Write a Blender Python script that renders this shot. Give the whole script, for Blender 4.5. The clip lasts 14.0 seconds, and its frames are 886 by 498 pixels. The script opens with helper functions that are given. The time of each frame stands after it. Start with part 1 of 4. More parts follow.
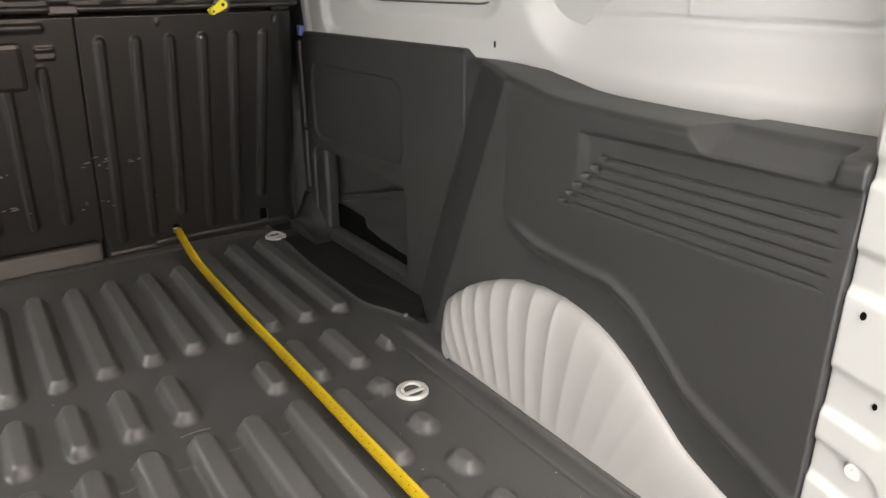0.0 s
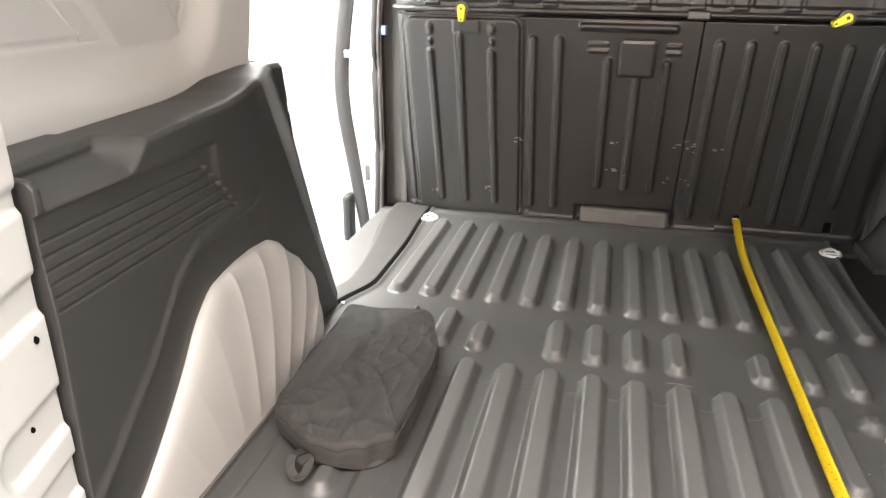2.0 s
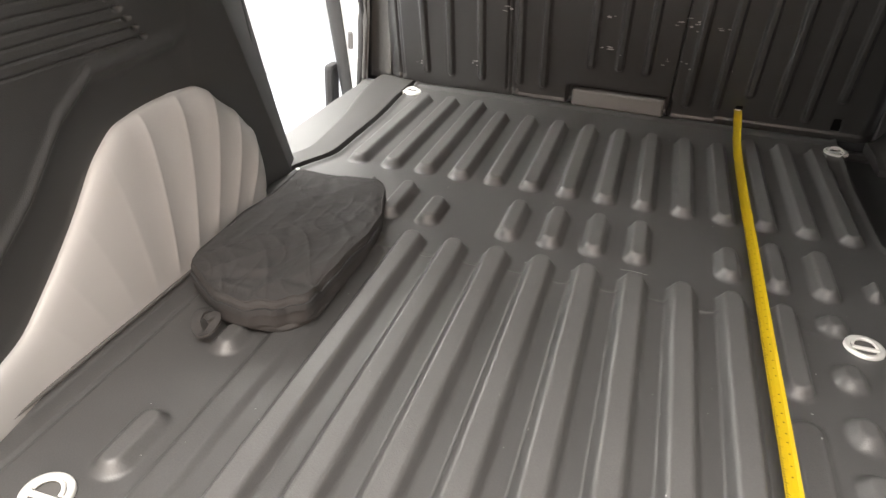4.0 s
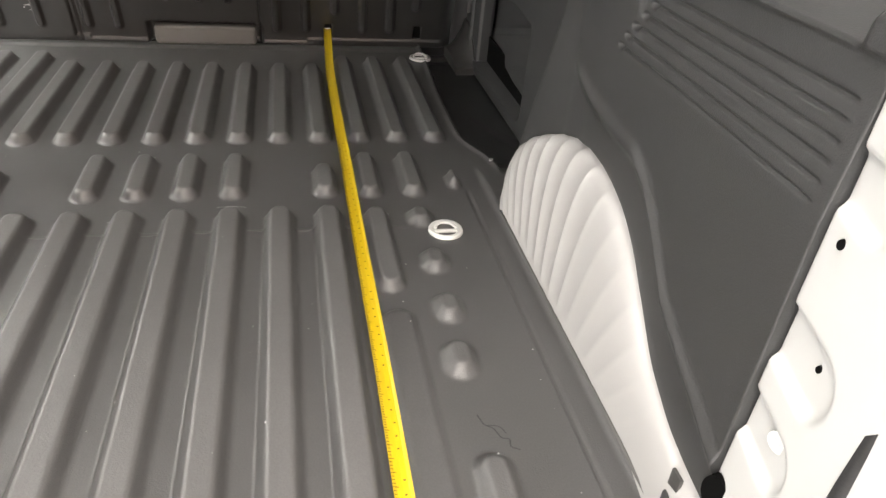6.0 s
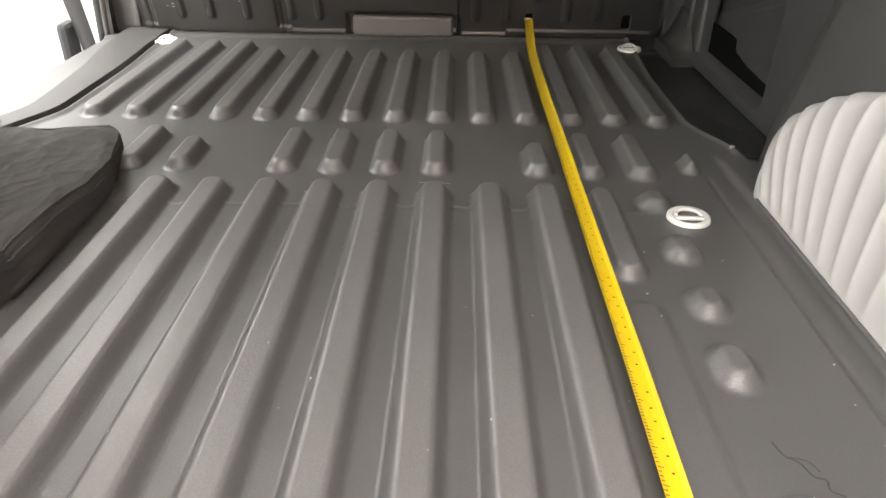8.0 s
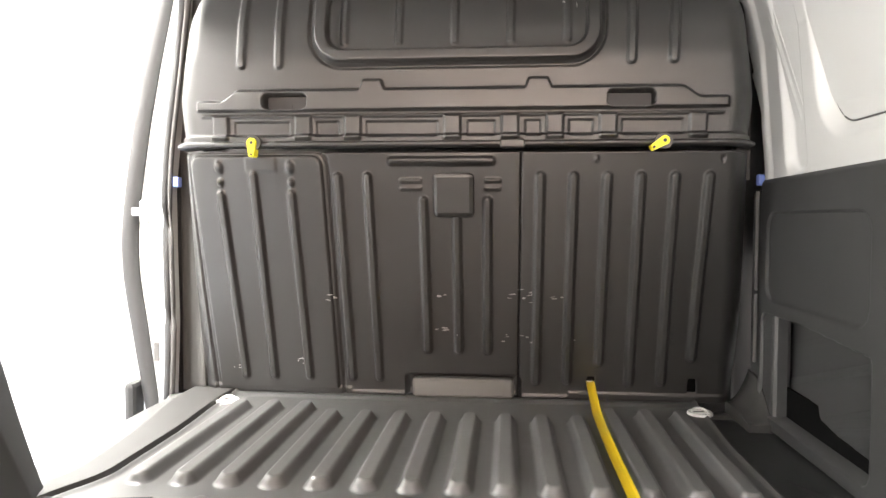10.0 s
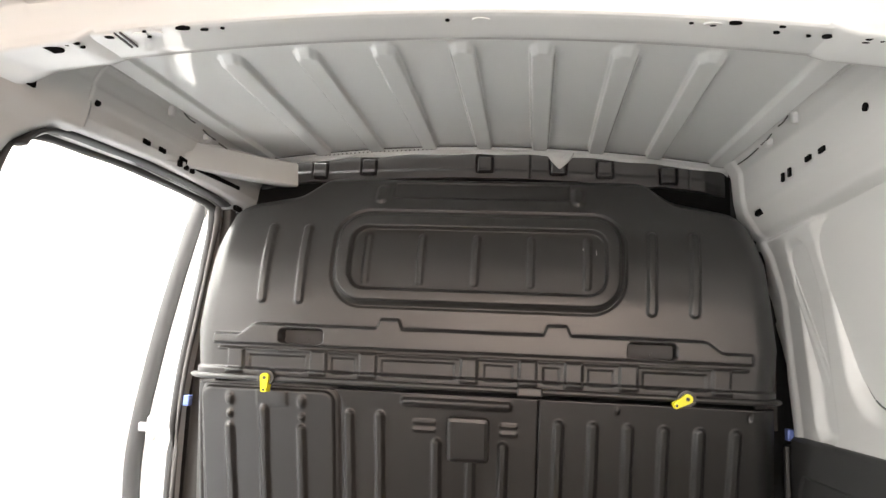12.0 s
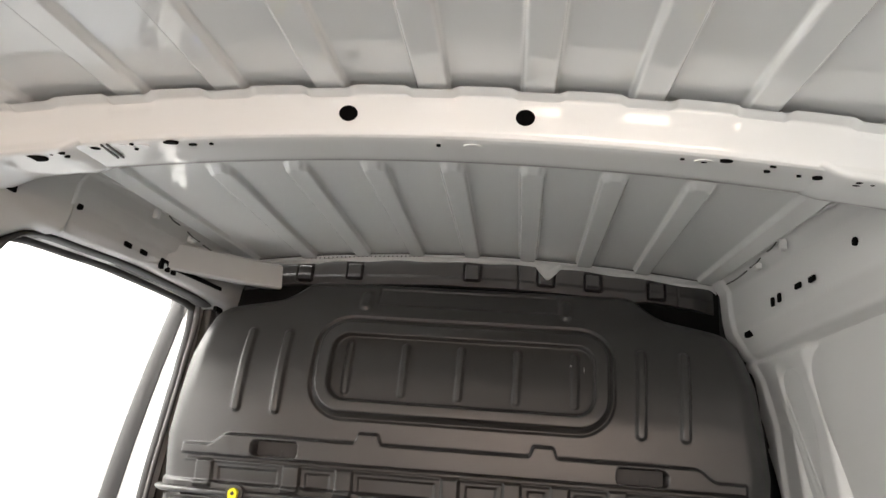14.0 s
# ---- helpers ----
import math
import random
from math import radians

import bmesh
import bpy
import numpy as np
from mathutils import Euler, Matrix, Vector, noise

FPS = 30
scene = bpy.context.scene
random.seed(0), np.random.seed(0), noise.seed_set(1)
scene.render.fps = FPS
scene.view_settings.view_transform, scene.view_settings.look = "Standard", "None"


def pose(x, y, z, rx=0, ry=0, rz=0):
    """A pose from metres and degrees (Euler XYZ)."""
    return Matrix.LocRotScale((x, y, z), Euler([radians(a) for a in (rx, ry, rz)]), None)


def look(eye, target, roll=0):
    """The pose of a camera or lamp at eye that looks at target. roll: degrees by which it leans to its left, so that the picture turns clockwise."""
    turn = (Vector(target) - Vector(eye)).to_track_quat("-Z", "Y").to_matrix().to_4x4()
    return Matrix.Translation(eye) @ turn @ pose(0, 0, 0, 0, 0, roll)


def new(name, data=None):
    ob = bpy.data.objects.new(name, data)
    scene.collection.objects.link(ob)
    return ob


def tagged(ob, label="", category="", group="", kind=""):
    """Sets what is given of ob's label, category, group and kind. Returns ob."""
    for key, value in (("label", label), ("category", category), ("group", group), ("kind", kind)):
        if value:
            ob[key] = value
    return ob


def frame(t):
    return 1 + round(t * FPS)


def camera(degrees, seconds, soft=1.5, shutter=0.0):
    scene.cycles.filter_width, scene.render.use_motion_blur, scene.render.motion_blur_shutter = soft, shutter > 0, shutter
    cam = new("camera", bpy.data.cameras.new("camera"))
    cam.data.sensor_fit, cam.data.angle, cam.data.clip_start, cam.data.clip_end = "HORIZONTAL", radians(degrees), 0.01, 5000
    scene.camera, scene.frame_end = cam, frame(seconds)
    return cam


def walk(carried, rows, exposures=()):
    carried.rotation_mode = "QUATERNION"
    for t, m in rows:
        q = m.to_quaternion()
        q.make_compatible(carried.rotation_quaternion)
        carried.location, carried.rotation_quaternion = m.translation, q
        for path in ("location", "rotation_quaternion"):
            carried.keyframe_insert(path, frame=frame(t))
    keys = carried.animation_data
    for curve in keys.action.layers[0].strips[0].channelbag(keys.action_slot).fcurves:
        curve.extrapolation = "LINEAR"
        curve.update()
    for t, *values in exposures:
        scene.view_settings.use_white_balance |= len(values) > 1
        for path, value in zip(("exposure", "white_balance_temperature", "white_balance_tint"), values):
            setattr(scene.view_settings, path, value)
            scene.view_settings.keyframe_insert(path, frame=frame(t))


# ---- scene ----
cam = camera(64.7, 14.0)
PATH = [
    (0, (-0.087, 0.3, 0.715), (0.964, 1.842, -0.005), -0.4),
    (0.5, (-0.08, 0.233, 0.778), (0.704, 1.966, 0.16), 1.4),
    (1, (-0.07, 0.182, 0.789), (0.299, 2.052, 0.184), 0.8),
    (1.5, (-0.072, 0.104, 0.766), (-0.073, 2.005, 0.144), 0.9),
    (2, (-0.059, 0.094, 0.756), (-0.487, 1.902, 0.018), 0.7),
    (4.3, (0.099, 0.208, 0.66), (-0.34, 1.869, -0.365), 3.7),
    (4.5, (0.115, 0.213, 0.663), (-0.167, 1.897, -0.379), 4.0),
    (5, (0.187, 0.225, 0.652), (0.263, 1.92, -0.407), 4.5),
    (5.5, (0.221, 0.227, 0.646), (0.511, 1.894, -0.421), 4.6),
    (6, (0.237, 0.233, 0.639), (0.644, 1.866, -0.441), 5.4),
    (6.5, (0.229, 0.243, 0.631), (0.639, 1.861, -0.471), 5.1),
    (7, (0.187, 0.249, 0.611), (0.4, 1.886, -0.517), 2.7),
    (7.2, (0.168, 0.266, 0.581), (0.311, 1.9, -0.564), 2.6),
    (9.3, (0.138, 0.444, 0.384), (-0.004, 2.391, -0.045), -0.8),
    (9.5, (0.127, 0.436, 0.408), (-0.022, 2.402, 0.076), -0.7),
    (10, (0.124, 0.434, 0.479), (-0.056, 2.423, 0.397), 0.2),
    (10.5, (0.117, 0.446, 0.542), (-0.077, 2.435, 0.589), 0.7),
    (11, (0.112, 0.456, 0.6225), (-0.103, 2.441, 0.731), 1.65),
    (11.5, (0.111, 0.451, 0.698), (-0.139, 2.428, 0.865), 2.0),
    (12, (0.122, 0.449, 0.735), (-0.117, 2.412, 1.032), 2.6),
    (12.5, (0.12, 0.452, 0.764), (-0.096, 2.393, 1.194), 3.3),
    (13, (0.116, 0.464, 0.779), (-0.073, 2.389, 1.289), 3.9),
    (13.5, (0.117, 0.467, 0.783), (-0.085, 2.383, 1.321), 4.4),
    (14, (0.118, 0.47, 0.788), (-0.092, 2.381, 1.339), 4.4),
]
walk(cam, [(t, look(eye, target, roll)) for t, eye, target, roll in PATH],
     exposures=[(0, -0.85), (0.5, -0.28), (1, -0.2), (1.5, -0.14), (2, -0.1), (4.5, -0.66), (5, -0.44), (7, -0.48), (9.3, 0.0), (10, 0.26), (10.5, 0.30), (11, 0.27), (11.5, 0.03), (12, -0.32), (12.5, -0.70), (13.0, -0.86), (14.0, -0.90)])

# ---------------------------------------------------------------- light
world = bpy.data.worlds.new("room_air")
scene.world = world
world.use_nodes = True
world.node_tree.nodes["Background"].inputs[0].default_value = (0.9, 0.95, 1.0, 1)
world.node_tree.nodes["Background"].inputs[1].default_value = 0.25


def area_lamp(name, place, target, size, watts, colour):
    data = bpy.data.lights.new(name, "AREA")
    data.shape, data.size, data.size_y = "RECTANGLE", size[0], size[1]
    data.energy, data.color = watts, colour
    ob = new(name, data)
    ob.matrix_world = look(place, target)
    return ob


WARM, COOL = (1.0, 0.75, 0.54), (1.0, 0.97, 0.92)
# unseen overhead lamps, assumed; places and powers set for the light inside the van
for x, y, watts, tint in ((0.5, -0.7, 25, WARM), (0.05, -0.42, 370, (1, 0.94, 0.88)), (3.3, -3.8, 45, (1, 0.68, 0.44))):
    area_lamp("overhead_fill_light", (x, y, 2.5), (x, y, 0), (2.4, 1.4), watts, tint)
# no window here: added lamp that fills the right side through the rear opening
area_lamp("side_fill_light", (-3.7, -2.9, 1.05), (0.6, 1.2, 0.6), (3.4, 1.9), 560, (1.0, 0.95, 0.90))
# added warm lamp behind the van, without a window, brightens bulkhead and roof
area_lamp("warm_fill_light", (0.9, -4.85, 0.95), (0.0, 1.0, 0.6), (4.2, 1.8), 550, (1, 0.75, 0.60))
# unseen lamp added to brighten the wall, which lights the open doorway
area_lamp("wall_fill_light", (-1.12, 1.9, 2.45), (-1.80, 2.05, 0.45), (3.0, 0.5), 780, COOL)
area_lamp("overhead_fill_light", (-1.9, 5.0, 2.5), (-1.9, 5.0, 0), (1.2, 2.6), 200, COOL)


# ---------------------------------------------------------------- materials
def material(name, base, rough=0.5, metal=0.0, vary=0.12, scale=6.0, grain=300.0, bump=0.15, coat=0.0,
             spec=0.5, mottle=0.0, uneven=0.08, coat_rough=0.08):
    """A principled surface with two scales of colour change, uneven gloss and a fine relief."""
    m = bpy.data.materials.new(name)
    m.use_nodes = True
    nt = m.node_tree
    p = nt.nodes["Principled BSDF"]
    co = nt.nodes.new("ShaderNodeTexCoord")
    big = nt.nodes.new("ShaderNodeTexNoise")
    big.inputs["Scale"].default_value, big.inputs["Detail"].default_value = scale, 5
    fine = nt.nodes.new("ShaderNodeTexNoise")
    fine.inputs["Scale"].default_value, fine.inputs["Detail"].default_value = grain, 2
    for n in (big, fine):
        nt.links.new(co.outputs["Object"], n.inputs["Vector"])
    ramp = nt.nodes.new("ShaderNodeMapRange")
    ramp.inputs["To Min"].default_value, ramp.inputs["To Max"].default_value = 1 - vary, 1 + vary
    nt.links.new(big.outputs["Fac"], ramp.inputs["Value"])
    ramp2 = nt.nodes.new("ShaderNodeMapRange")
    ramp2.inputs["To Min"].default_value, ramp2.inputs["To Max"].default_value = 1 - mottle, 1 + mottle
    nt.links.new(fine.outputs["Fac"], ramp2.inputs["Value"])
    mul = nt.nodes.new("ShaderNodeMath")
    mul.operation = "MULTIPLY"
    nt.links.new(ramp.outputs[0], mul.inputs[0])
    nt.links.new(ramp2.outputs[0], mul.inputs[1])
    col = nt.nodes.new("ShaderNodeVectorMath")
    col.operation = "SCALE"
    col.inputs[0].default_value = base
    nt.links.new(mul.outputs[0], col.inputs["Scale"])
    nt.links.new(col.outputs[0], p.inputs["Base Color"])
    rr = nt.nodes.new("ShaderNodeMapRange")
    rr.inputs["To Min"].default_value, rr.inputs["To Max"].default_value = max(0.02, rough - uneven), rough + uneven
    nt.links.new(big.outputs["Fac"], rr.inputs["Value"])
    nt.links.new(rr.outputs[0], p.inputs["Roughness"])
    p.inputs["Metallic"].default_value = metal
    p.inputs["Coat Weight"].default_value = coat
    p.inputs["Coat Roughness"].default_value = coat_rough
    p.inputs["Specular IOR Level"].default_value = spec
    if bump:
        b = nt.nodes.new("ShaderNodeBump")
        b.inputs["Strength"].default_value, b.inputs["Distance"].default_value = bump, 0.002
        nt.links.new(fine.outputs["Fac"], b.inputs["Height"])
        nt.links.new(b.outputs[0], p.inputs["Normal"])
    return m


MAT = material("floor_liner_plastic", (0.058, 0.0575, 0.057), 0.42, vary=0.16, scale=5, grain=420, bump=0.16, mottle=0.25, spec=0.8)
# contrast put into the colour: paler with height, up to the ribs' backs
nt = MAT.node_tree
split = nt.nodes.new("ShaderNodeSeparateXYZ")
rib_contrast = nt.nodes.new("ShaderNodeMapRange")
rib_contrast.inputs["From Min"].default_value, rib_contrast.inputs["From Max"].default_value = 0.012, 0.0190
rib_contrast.inputs["To Min"].default_value, rib_contrast.inputs["To Max"].default_value = 1.0, 1.4
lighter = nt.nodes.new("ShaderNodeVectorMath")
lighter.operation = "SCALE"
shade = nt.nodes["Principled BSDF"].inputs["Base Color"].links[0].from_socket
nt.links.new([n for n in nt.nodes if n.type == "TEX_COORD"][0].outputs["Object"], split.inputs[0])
nt.links.new(split.outputs[2], rib_contrast.inputs["Value"])
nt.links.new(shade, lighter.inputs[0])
nt.links.new(rib_contrast.outputs[0], lighter.inputs["Scale"])
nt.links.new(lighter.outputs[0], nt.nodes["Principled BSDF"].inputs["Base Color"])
PANEL = material("bulkhead_plastic", (0.015, 0.0149, 0.0147), 0.44, vary=0.12, scale=4, grain=500, bump=0.08, mottle=0.15, spec=0.8)
TRIM = material("trim_plastic", (0.031, 0.0313, 0.0316), 0.50, vary=0.1, scale=4, grain=600, bump=0.2, mottle=0.2, spec=0.7)
SILL = material("sill_plastic", (0.030, 0.029, 0.028), 0.55, vary=0.12, scale=5, grain=400, bump=0.2, mottle=0.15)
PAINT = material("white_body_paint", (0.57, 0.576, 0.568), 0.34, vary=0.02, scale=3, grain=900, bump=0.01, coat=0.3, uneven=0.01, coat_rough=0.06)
# body white made paler to stand in for weak light under the roof
ROOF = material("lifted_white_paint", (0.80, 0.82, 0.81), 0.35, vary=0.02, scale=3, grain=900, bump=0.0, coat=1.0, uneven=0.01, coat_rough=0.015)
# white metal toned down in colour to offset strong light on the arches
ARCH = material("dimmed_white_metal", (0.37, 0.366, 0.359), 0.45, vary=0.05, scale=6, grain=500, bump=0.06, uneven=0.03)
YELLOW = material("yellow_plastic", (0.85, 0.78, 0.02), 0.4, vary=0.05, scale=20, grain=300, bump=0.02)
TAPE = material("yellow_tape_enamel", (0.46, 0.325, 0.004), 0.4, vary=0.06, scale=14, grain=300, bump=0.02)
INK = material("black_ink", (0.03, 0.025, 0.01), 0.6, bump=0)
STEEL = material("zinc_plated_steel", (0.72, 0.71, 0.68), 0.3, metal=0.9, vary=0.08, scale=40, grain=300, bump=0.05)
ZINC = material("white_zinc", (0.70, 0.70, 0.68), 0.38, metal=0.35, vary=0.08, scale=40, grain=300, bump=0.05)
RUBBER = material("black_rubber", (0.028, 0.028, 0.029), 0.6, vary=0.1, scale=10, grain=400, bump=0.15)
GREYSEAL = material("grey_door_seal", (0.075, 0.073, 0.071), 0.6, vary=0.08, scale=8, grain=300, bump=0.1)
# near-black that paints the shade in the gap above the bulkhead
GAP_SHADE = material("gap_shade_black", (0.008, 0.008, 0.008), 0.9, vary=0.2, scale=20, grain=300, bump=0.2, spec=0.1)
WELL = material("gloss_black_plastic", (0.019, 0.019, 0.019), 0.35, vary=0.1, scale=6, grain=300, bump=0.08)
# near-black for plates that paint the shade inside holes and slots
HOLE_SHADE = material("hole_shade_black", (0.003, 0.003, 0.003), 0.9, bump=0, spec=0.05)
CLOTH = material("black_bag_cloth", (0.037, 0.0355, 0.035), 0.75, vary=0.28, scale=14, grain=900, bump=0.6, mottle=0.35, spec=0.35)
GREYPAD = material("grey_felt", (0.085, 0.082, 0.079), 0.7, vary=0.1, scale=10, grain=400, bump=0.2)
BLUE = material("blue_plastic", (0.12, 0.17, 0.42), 0.4, bump=0)
GROUND = material("pale_grey_floor", (0.33, 0.35, 0.385), 0.35, vary=0.06, scale=2, grain=60, bump=0.03, mottle=0.05)
CHANNEL = material("grey_channel_paint", (0.055, 0.054, 0.052), 0.5, vary=0.1, scale=6, grain=300, bump=0.1)
# grey for unseen surfaces, picked for how much light they bounce
HALL = material("unseen_hall_grey", (0.50, 0.50, 0.49), 0.8, vary=0.05, scale=1.5, grain=200, bump=0.05)
WALL = material("white_wall", (0.84, 0.84, 0.83), 0.7, vary=0.03, scale=1.5, grain=200, bump=0.05)
SEAM = material("pale_seam", (0.16, 0.16, 0.155), 0.6, vary=0.3, scale=60, bump=0)
SCUFF = material("pale_scuff", (0.35, 0.35, 0.34), 0.6, vary=0.3, scale=60, bump=0)


# ---------------------------------------------------------------- building helpers
def thing(name, label, category, kind="", group="", place=(0, 0, 0)):
    ob = new(name)
    ob.empty_display_size = 0.05
    ob.location = place
    return tagged(ob, label, category, group, kind)


def link_mesh(name, me, mat, parent=None, label=""):
    me.materials.append(mat)
    ob = new(name, me)
    if parent:
        ob.parent = parent
        up = parent
        at = Vector((0, 0, 0))
        while up:
            at += up.location
            up = up.parent
        ob.location = -at
    if label:
        tagged(ob, label)
    return ob


def part(name, bm, mat, parent=None, label="", smooth=False):
    """One bmesh in world places as one mesh object, under a thing or a part."""
    me = bpy.data.meshes.new(name)
    bmesh.ops.recalc_face_normals(bm, faces=bm.faces[:])
    bm.to_mesh(me)
    bm.free()
    if smooth:
        me.shade_smooth()
    return link_mesh(name, me, mat, parent, label)


def sheet(name, us, vs, fn, mat, parent=None, label="", back=(0, 0, 0), flip=False):
    """A formed sheet: fn gives x, y, z over the grid us by vs; back closes it behind by that offset."""
    U, V = np.meshgrid(us, vs, indexing="ij")
    P = np.stack([np.broadcast_to(c, U.shape) for c in fn(U, V)], -1).reshape(-1, 3).astype(float)
    n, m = U.shape
    a = np.arange(n * m).reshape(n, m)
    q = np.stack([a[:-1, :-1], a[1:, :-1], a[1:, 1:], a[:-1, 1:]], -1).reshape(-1, 4)
    if flip:
        q = q[:, ::-1]
    faces = q.tolist()
    verts = P.tolist()
    if any(back):
        rim = list(a[:, 0]) + list(a[-1, 1:]) + list(a[-2::-1, -1]) + list(a[0, -2:0:-1])
        base = len(verts)
        verts += (P[rim] + np.array(back)).tolist()
        c = len(rim)
        for i in range(c):
            f = [int(rim[i]), base + i, base + (i + 1) % c, int(rim[(i + 1) % c])]
            faces.append(f[::-1] if flip else f)
        f = list(range(base, base + c))
        faces.append(f[::-1] if flip else f)
        flat = c + 1
    else:
        flat = 0
    me = bpy.data.meshes.new(name)
    me.from_pydata(verts, [], faces)
    me.shade_smooth()
    if flat:
        sm = np.ones(len(faces), bool)
        sm[-flat:] = False
        me.polygons.foreach_set("use_smooth", sm)
    me.update()
    return link_mesh(name, me, mat, parent, label)


def span(a, b, step):
    return np.linspace(a, b, max(2, int(abs(b - a) / step) + 1))


def seg(x, y, x0, y0, x1, y1):
    """Distance to a straight line piece."""
    dx, dy = x1 - x0, y1 - y0
    t = np.clip(((x - x0) * dx + (y - y0) * dy) / (dx * dx + dy * dy + 1e-12), 0, 1)
    return np.hypot(x - x0 - t * dx, y - y0 - t * dy)


def rrect(x, y, cx, cy, hx, hy, r):
    """Signed distance to a rectangle with round corners."""
    qx, qy = np.abs(x - cx) - hx + r, np.abs(y - cy) - hy + r
    return np.hypot(np.maximum(qx, 0), np.maximum(qy, 0)) + np.minimum(np.maximum(qx, qy), 0) - r


def step01(t):
    t = np.clip(t, 0, 1)
    return t * t * (3 - 2 * t)


def inside(d, w):
    """1 well inside an outline, 0 outside of it, over a flank w wide."""
    return step01(-d / w)


def rib(x, y, x0, y0, x1, y1, r, w):
    return inside(seg(x, y, x0, y0, x1, y1) - r, w)


def dome(x, y, x0, y0, x1, y1, r, w):
    """A rib with straight bevels and a nearly flat back."""
    t = np.clip((r - seg(x, y, x0, y0, x1, y1)) / w, 0, 1)
    return 0.72 * t + 0.28 * step01(t)


def smooth_curve(pts, n=8):
    """Points along a smooth line through the given ones."""
    p = [Vector(v) for v in pts]
    p = [p[0] * 2 - p[1]] + p + [p[-1] * 2 - p[-2]]
    out = []
    for i in range(1, len(p) - 2):
        for k in range(n):
            t = k / n
            out.append(0.5 * ((2 * p[i]) + (p[i + 1] - p[i - 1]) * t + (2 * p[i - 1] - 5 * p[i] + 4 * p[i + 1] - p[i + 2]) * t * t
                              + (3 * p[i] - p[i - 1] - 3 * p[i + 1] + p[i + 2]) * t ** 3))
    out.append(p[-2])
    return out


def sweep(pts, profile, up=(0, 0, 1), closed=True):
    """A bmesh of a profile (sideways, upwards) drawn along a line."""
    bm = bmesh.new()
    rows = []
    for i, p in enumerate(pts):
        d = (pts[min(i + 1, len(pts) - 1)] - pts[max(i - 1, 0)]).normalized()
        side = d.cross(Vector(up)).normalized()
        top = side.cross(d).normalized()
        rows.append([bm.verts.new(p + side * a + top * b) for a, b in profile])
    k = len(profile)
    for a, b in zip(rows, rows[1:]):
        for j in range(k if closed else k - 1):
            bm.faces.new((a[j], a[(j + 1) % k], b[(j + 1) % k], b[j]))
    if closed:
        bm.faces.new(rows[0])
        bm.faces.new(rows[-1][::-1])
    return bm


def ring_profile(rx, ry, n=10):
    return [(rx * math.cos(2 * math.pi * i / n), ry * math.sin(2 * math.pi * i / n)) for i in range(n)]


def box(bm, x0, x1, y0, y1, z0, z1, bevel=0.0):
    r = bmesh.ops.create_cube(bm, size=1.0)
    vs = r["verts"]
    for v in vs:
        v.co = Vector(((x0 + x1) / 2 + v.co.x * (x1 - x0), (y0 + y1) / 2 + v.co.y * (y1 - y0), (z0 + z1) / 2 + v.co.z * (z1 - z0)))
    if bevel:
        es = list({e for v in vs for e in v.link_edges})
        bmesh.ops.bevel(bm, geom=es, offset=bevel, segments=2, affect="EDGES", profile=0.5)
    return bm


def disc(bm, centre, normal, rx, ry, depth=0.002, n=20, turn=0.0):
    """A shallow oval plate that stands depth proud of its place."""
    m = Matrix.Translation(centre) @ Vector(normal).to_track_quat("Z", "Y").to_matrix().to_4x4() @ Matrix.Rotation(turn, 4, "Z")
    low = [bm.verts.new(m @ Vector((rx * math.cos(2 * math.pi * i / n), ry * math.sin(2 * math.pi * i / n), -depth))) for i in range(n)]
    top = [bm.verts.new(m @ Vector((rx * math.cos(2 * math.pi * i / n), ry * math.sin(2 * math.pi * i / n), depth))) for i in range(n)]
    bm.faces.new(top)
    bm.faces.new(low[::-1])
    for i in range(n):
        bm.faces.new((low[i], low[(i + 1) % n], top[(i + 1) % n], top[i]))
    return bm


# ---------------------------------------------------------------- the room outside the van
def flat(name, corners, mat, label, category, thick):
    bm = bmesh.new()
    a = [bm.verts.new(c) for c in corners]
    n = (Vector(corners[1]) - Vector(corners[0])).cross(Vector(corners[2]) - Vector(corners[0])).normalized()
    b = [bm.verts.new(Vector(c) - n * thick) for c in corners]
    bm.faces.new(a)
    bm.faces.new(b[::-1])
    for i in range(len(a)):
        bm.faces.new((a[i], b[i], b[(i + 1) % len(a)], a[(i + 1) % len(a)]))
    return tagged(part(name, bm, mat), label, category, kind="structure")


flat("ground", [(-6, -5, -0.58), (5, -5, -0.58), (5, 9, -0.58), (-6, 9, -0.58)], GROUND, "smooth pale grey showroom floor", "floor", 0.1)
flat("wall_west", [(-1.47, 0.7, -0.58), (-3.13, 9, -0.58), (-3.13, 9, 2.6), (-1.47, 0.7, 2.6)], WALL, "plain white painted wall beside the van", "wall", 0.1)
flat("wall_west_return", [(-4.5, 0.6, -0.58), (-1.47, 0.7, -0.58), (-1.47, 0.7, 2.6), (-4.5, 0.6, 2.6)], WALL, "white painted wall corner beside the van", "wall", 0.1)
# unseen walls and ceiling close the room; their tones steer the bounced light
flat("wall_far_west", [(-4.5, -5, -0.58), (-4.5, 0.6, -0.58), (-4.5, 0.6, 2.6), (-4.5, -5, 2.6)], HALL, "unseen grey wall that closes the room", "wall", 0.1)
flat("wall_north", [(-3.13, 9, -0.58), (5, 9, -0.58), (5, 9, 2.6), (-3.13, 9, 2.6)], WALL, "plain white painted wall", "wall", 0.1)
flat("wall_east", [(5, 9, -0.58), (5, -5, -0.58), (5, -5, 2.6), (5, 9, 2.6)], HALL, "unseen grey wall that closes the room", "wall", 0.1)
flat("wall_south", [(5, -5, -0.58), (-4.5, -5, -0.58), (-4.5, -5, 2.6), (5, -5, 2.6)], WALL, "unseen white wall behind the van that bounces light in", "wall", 0.1)
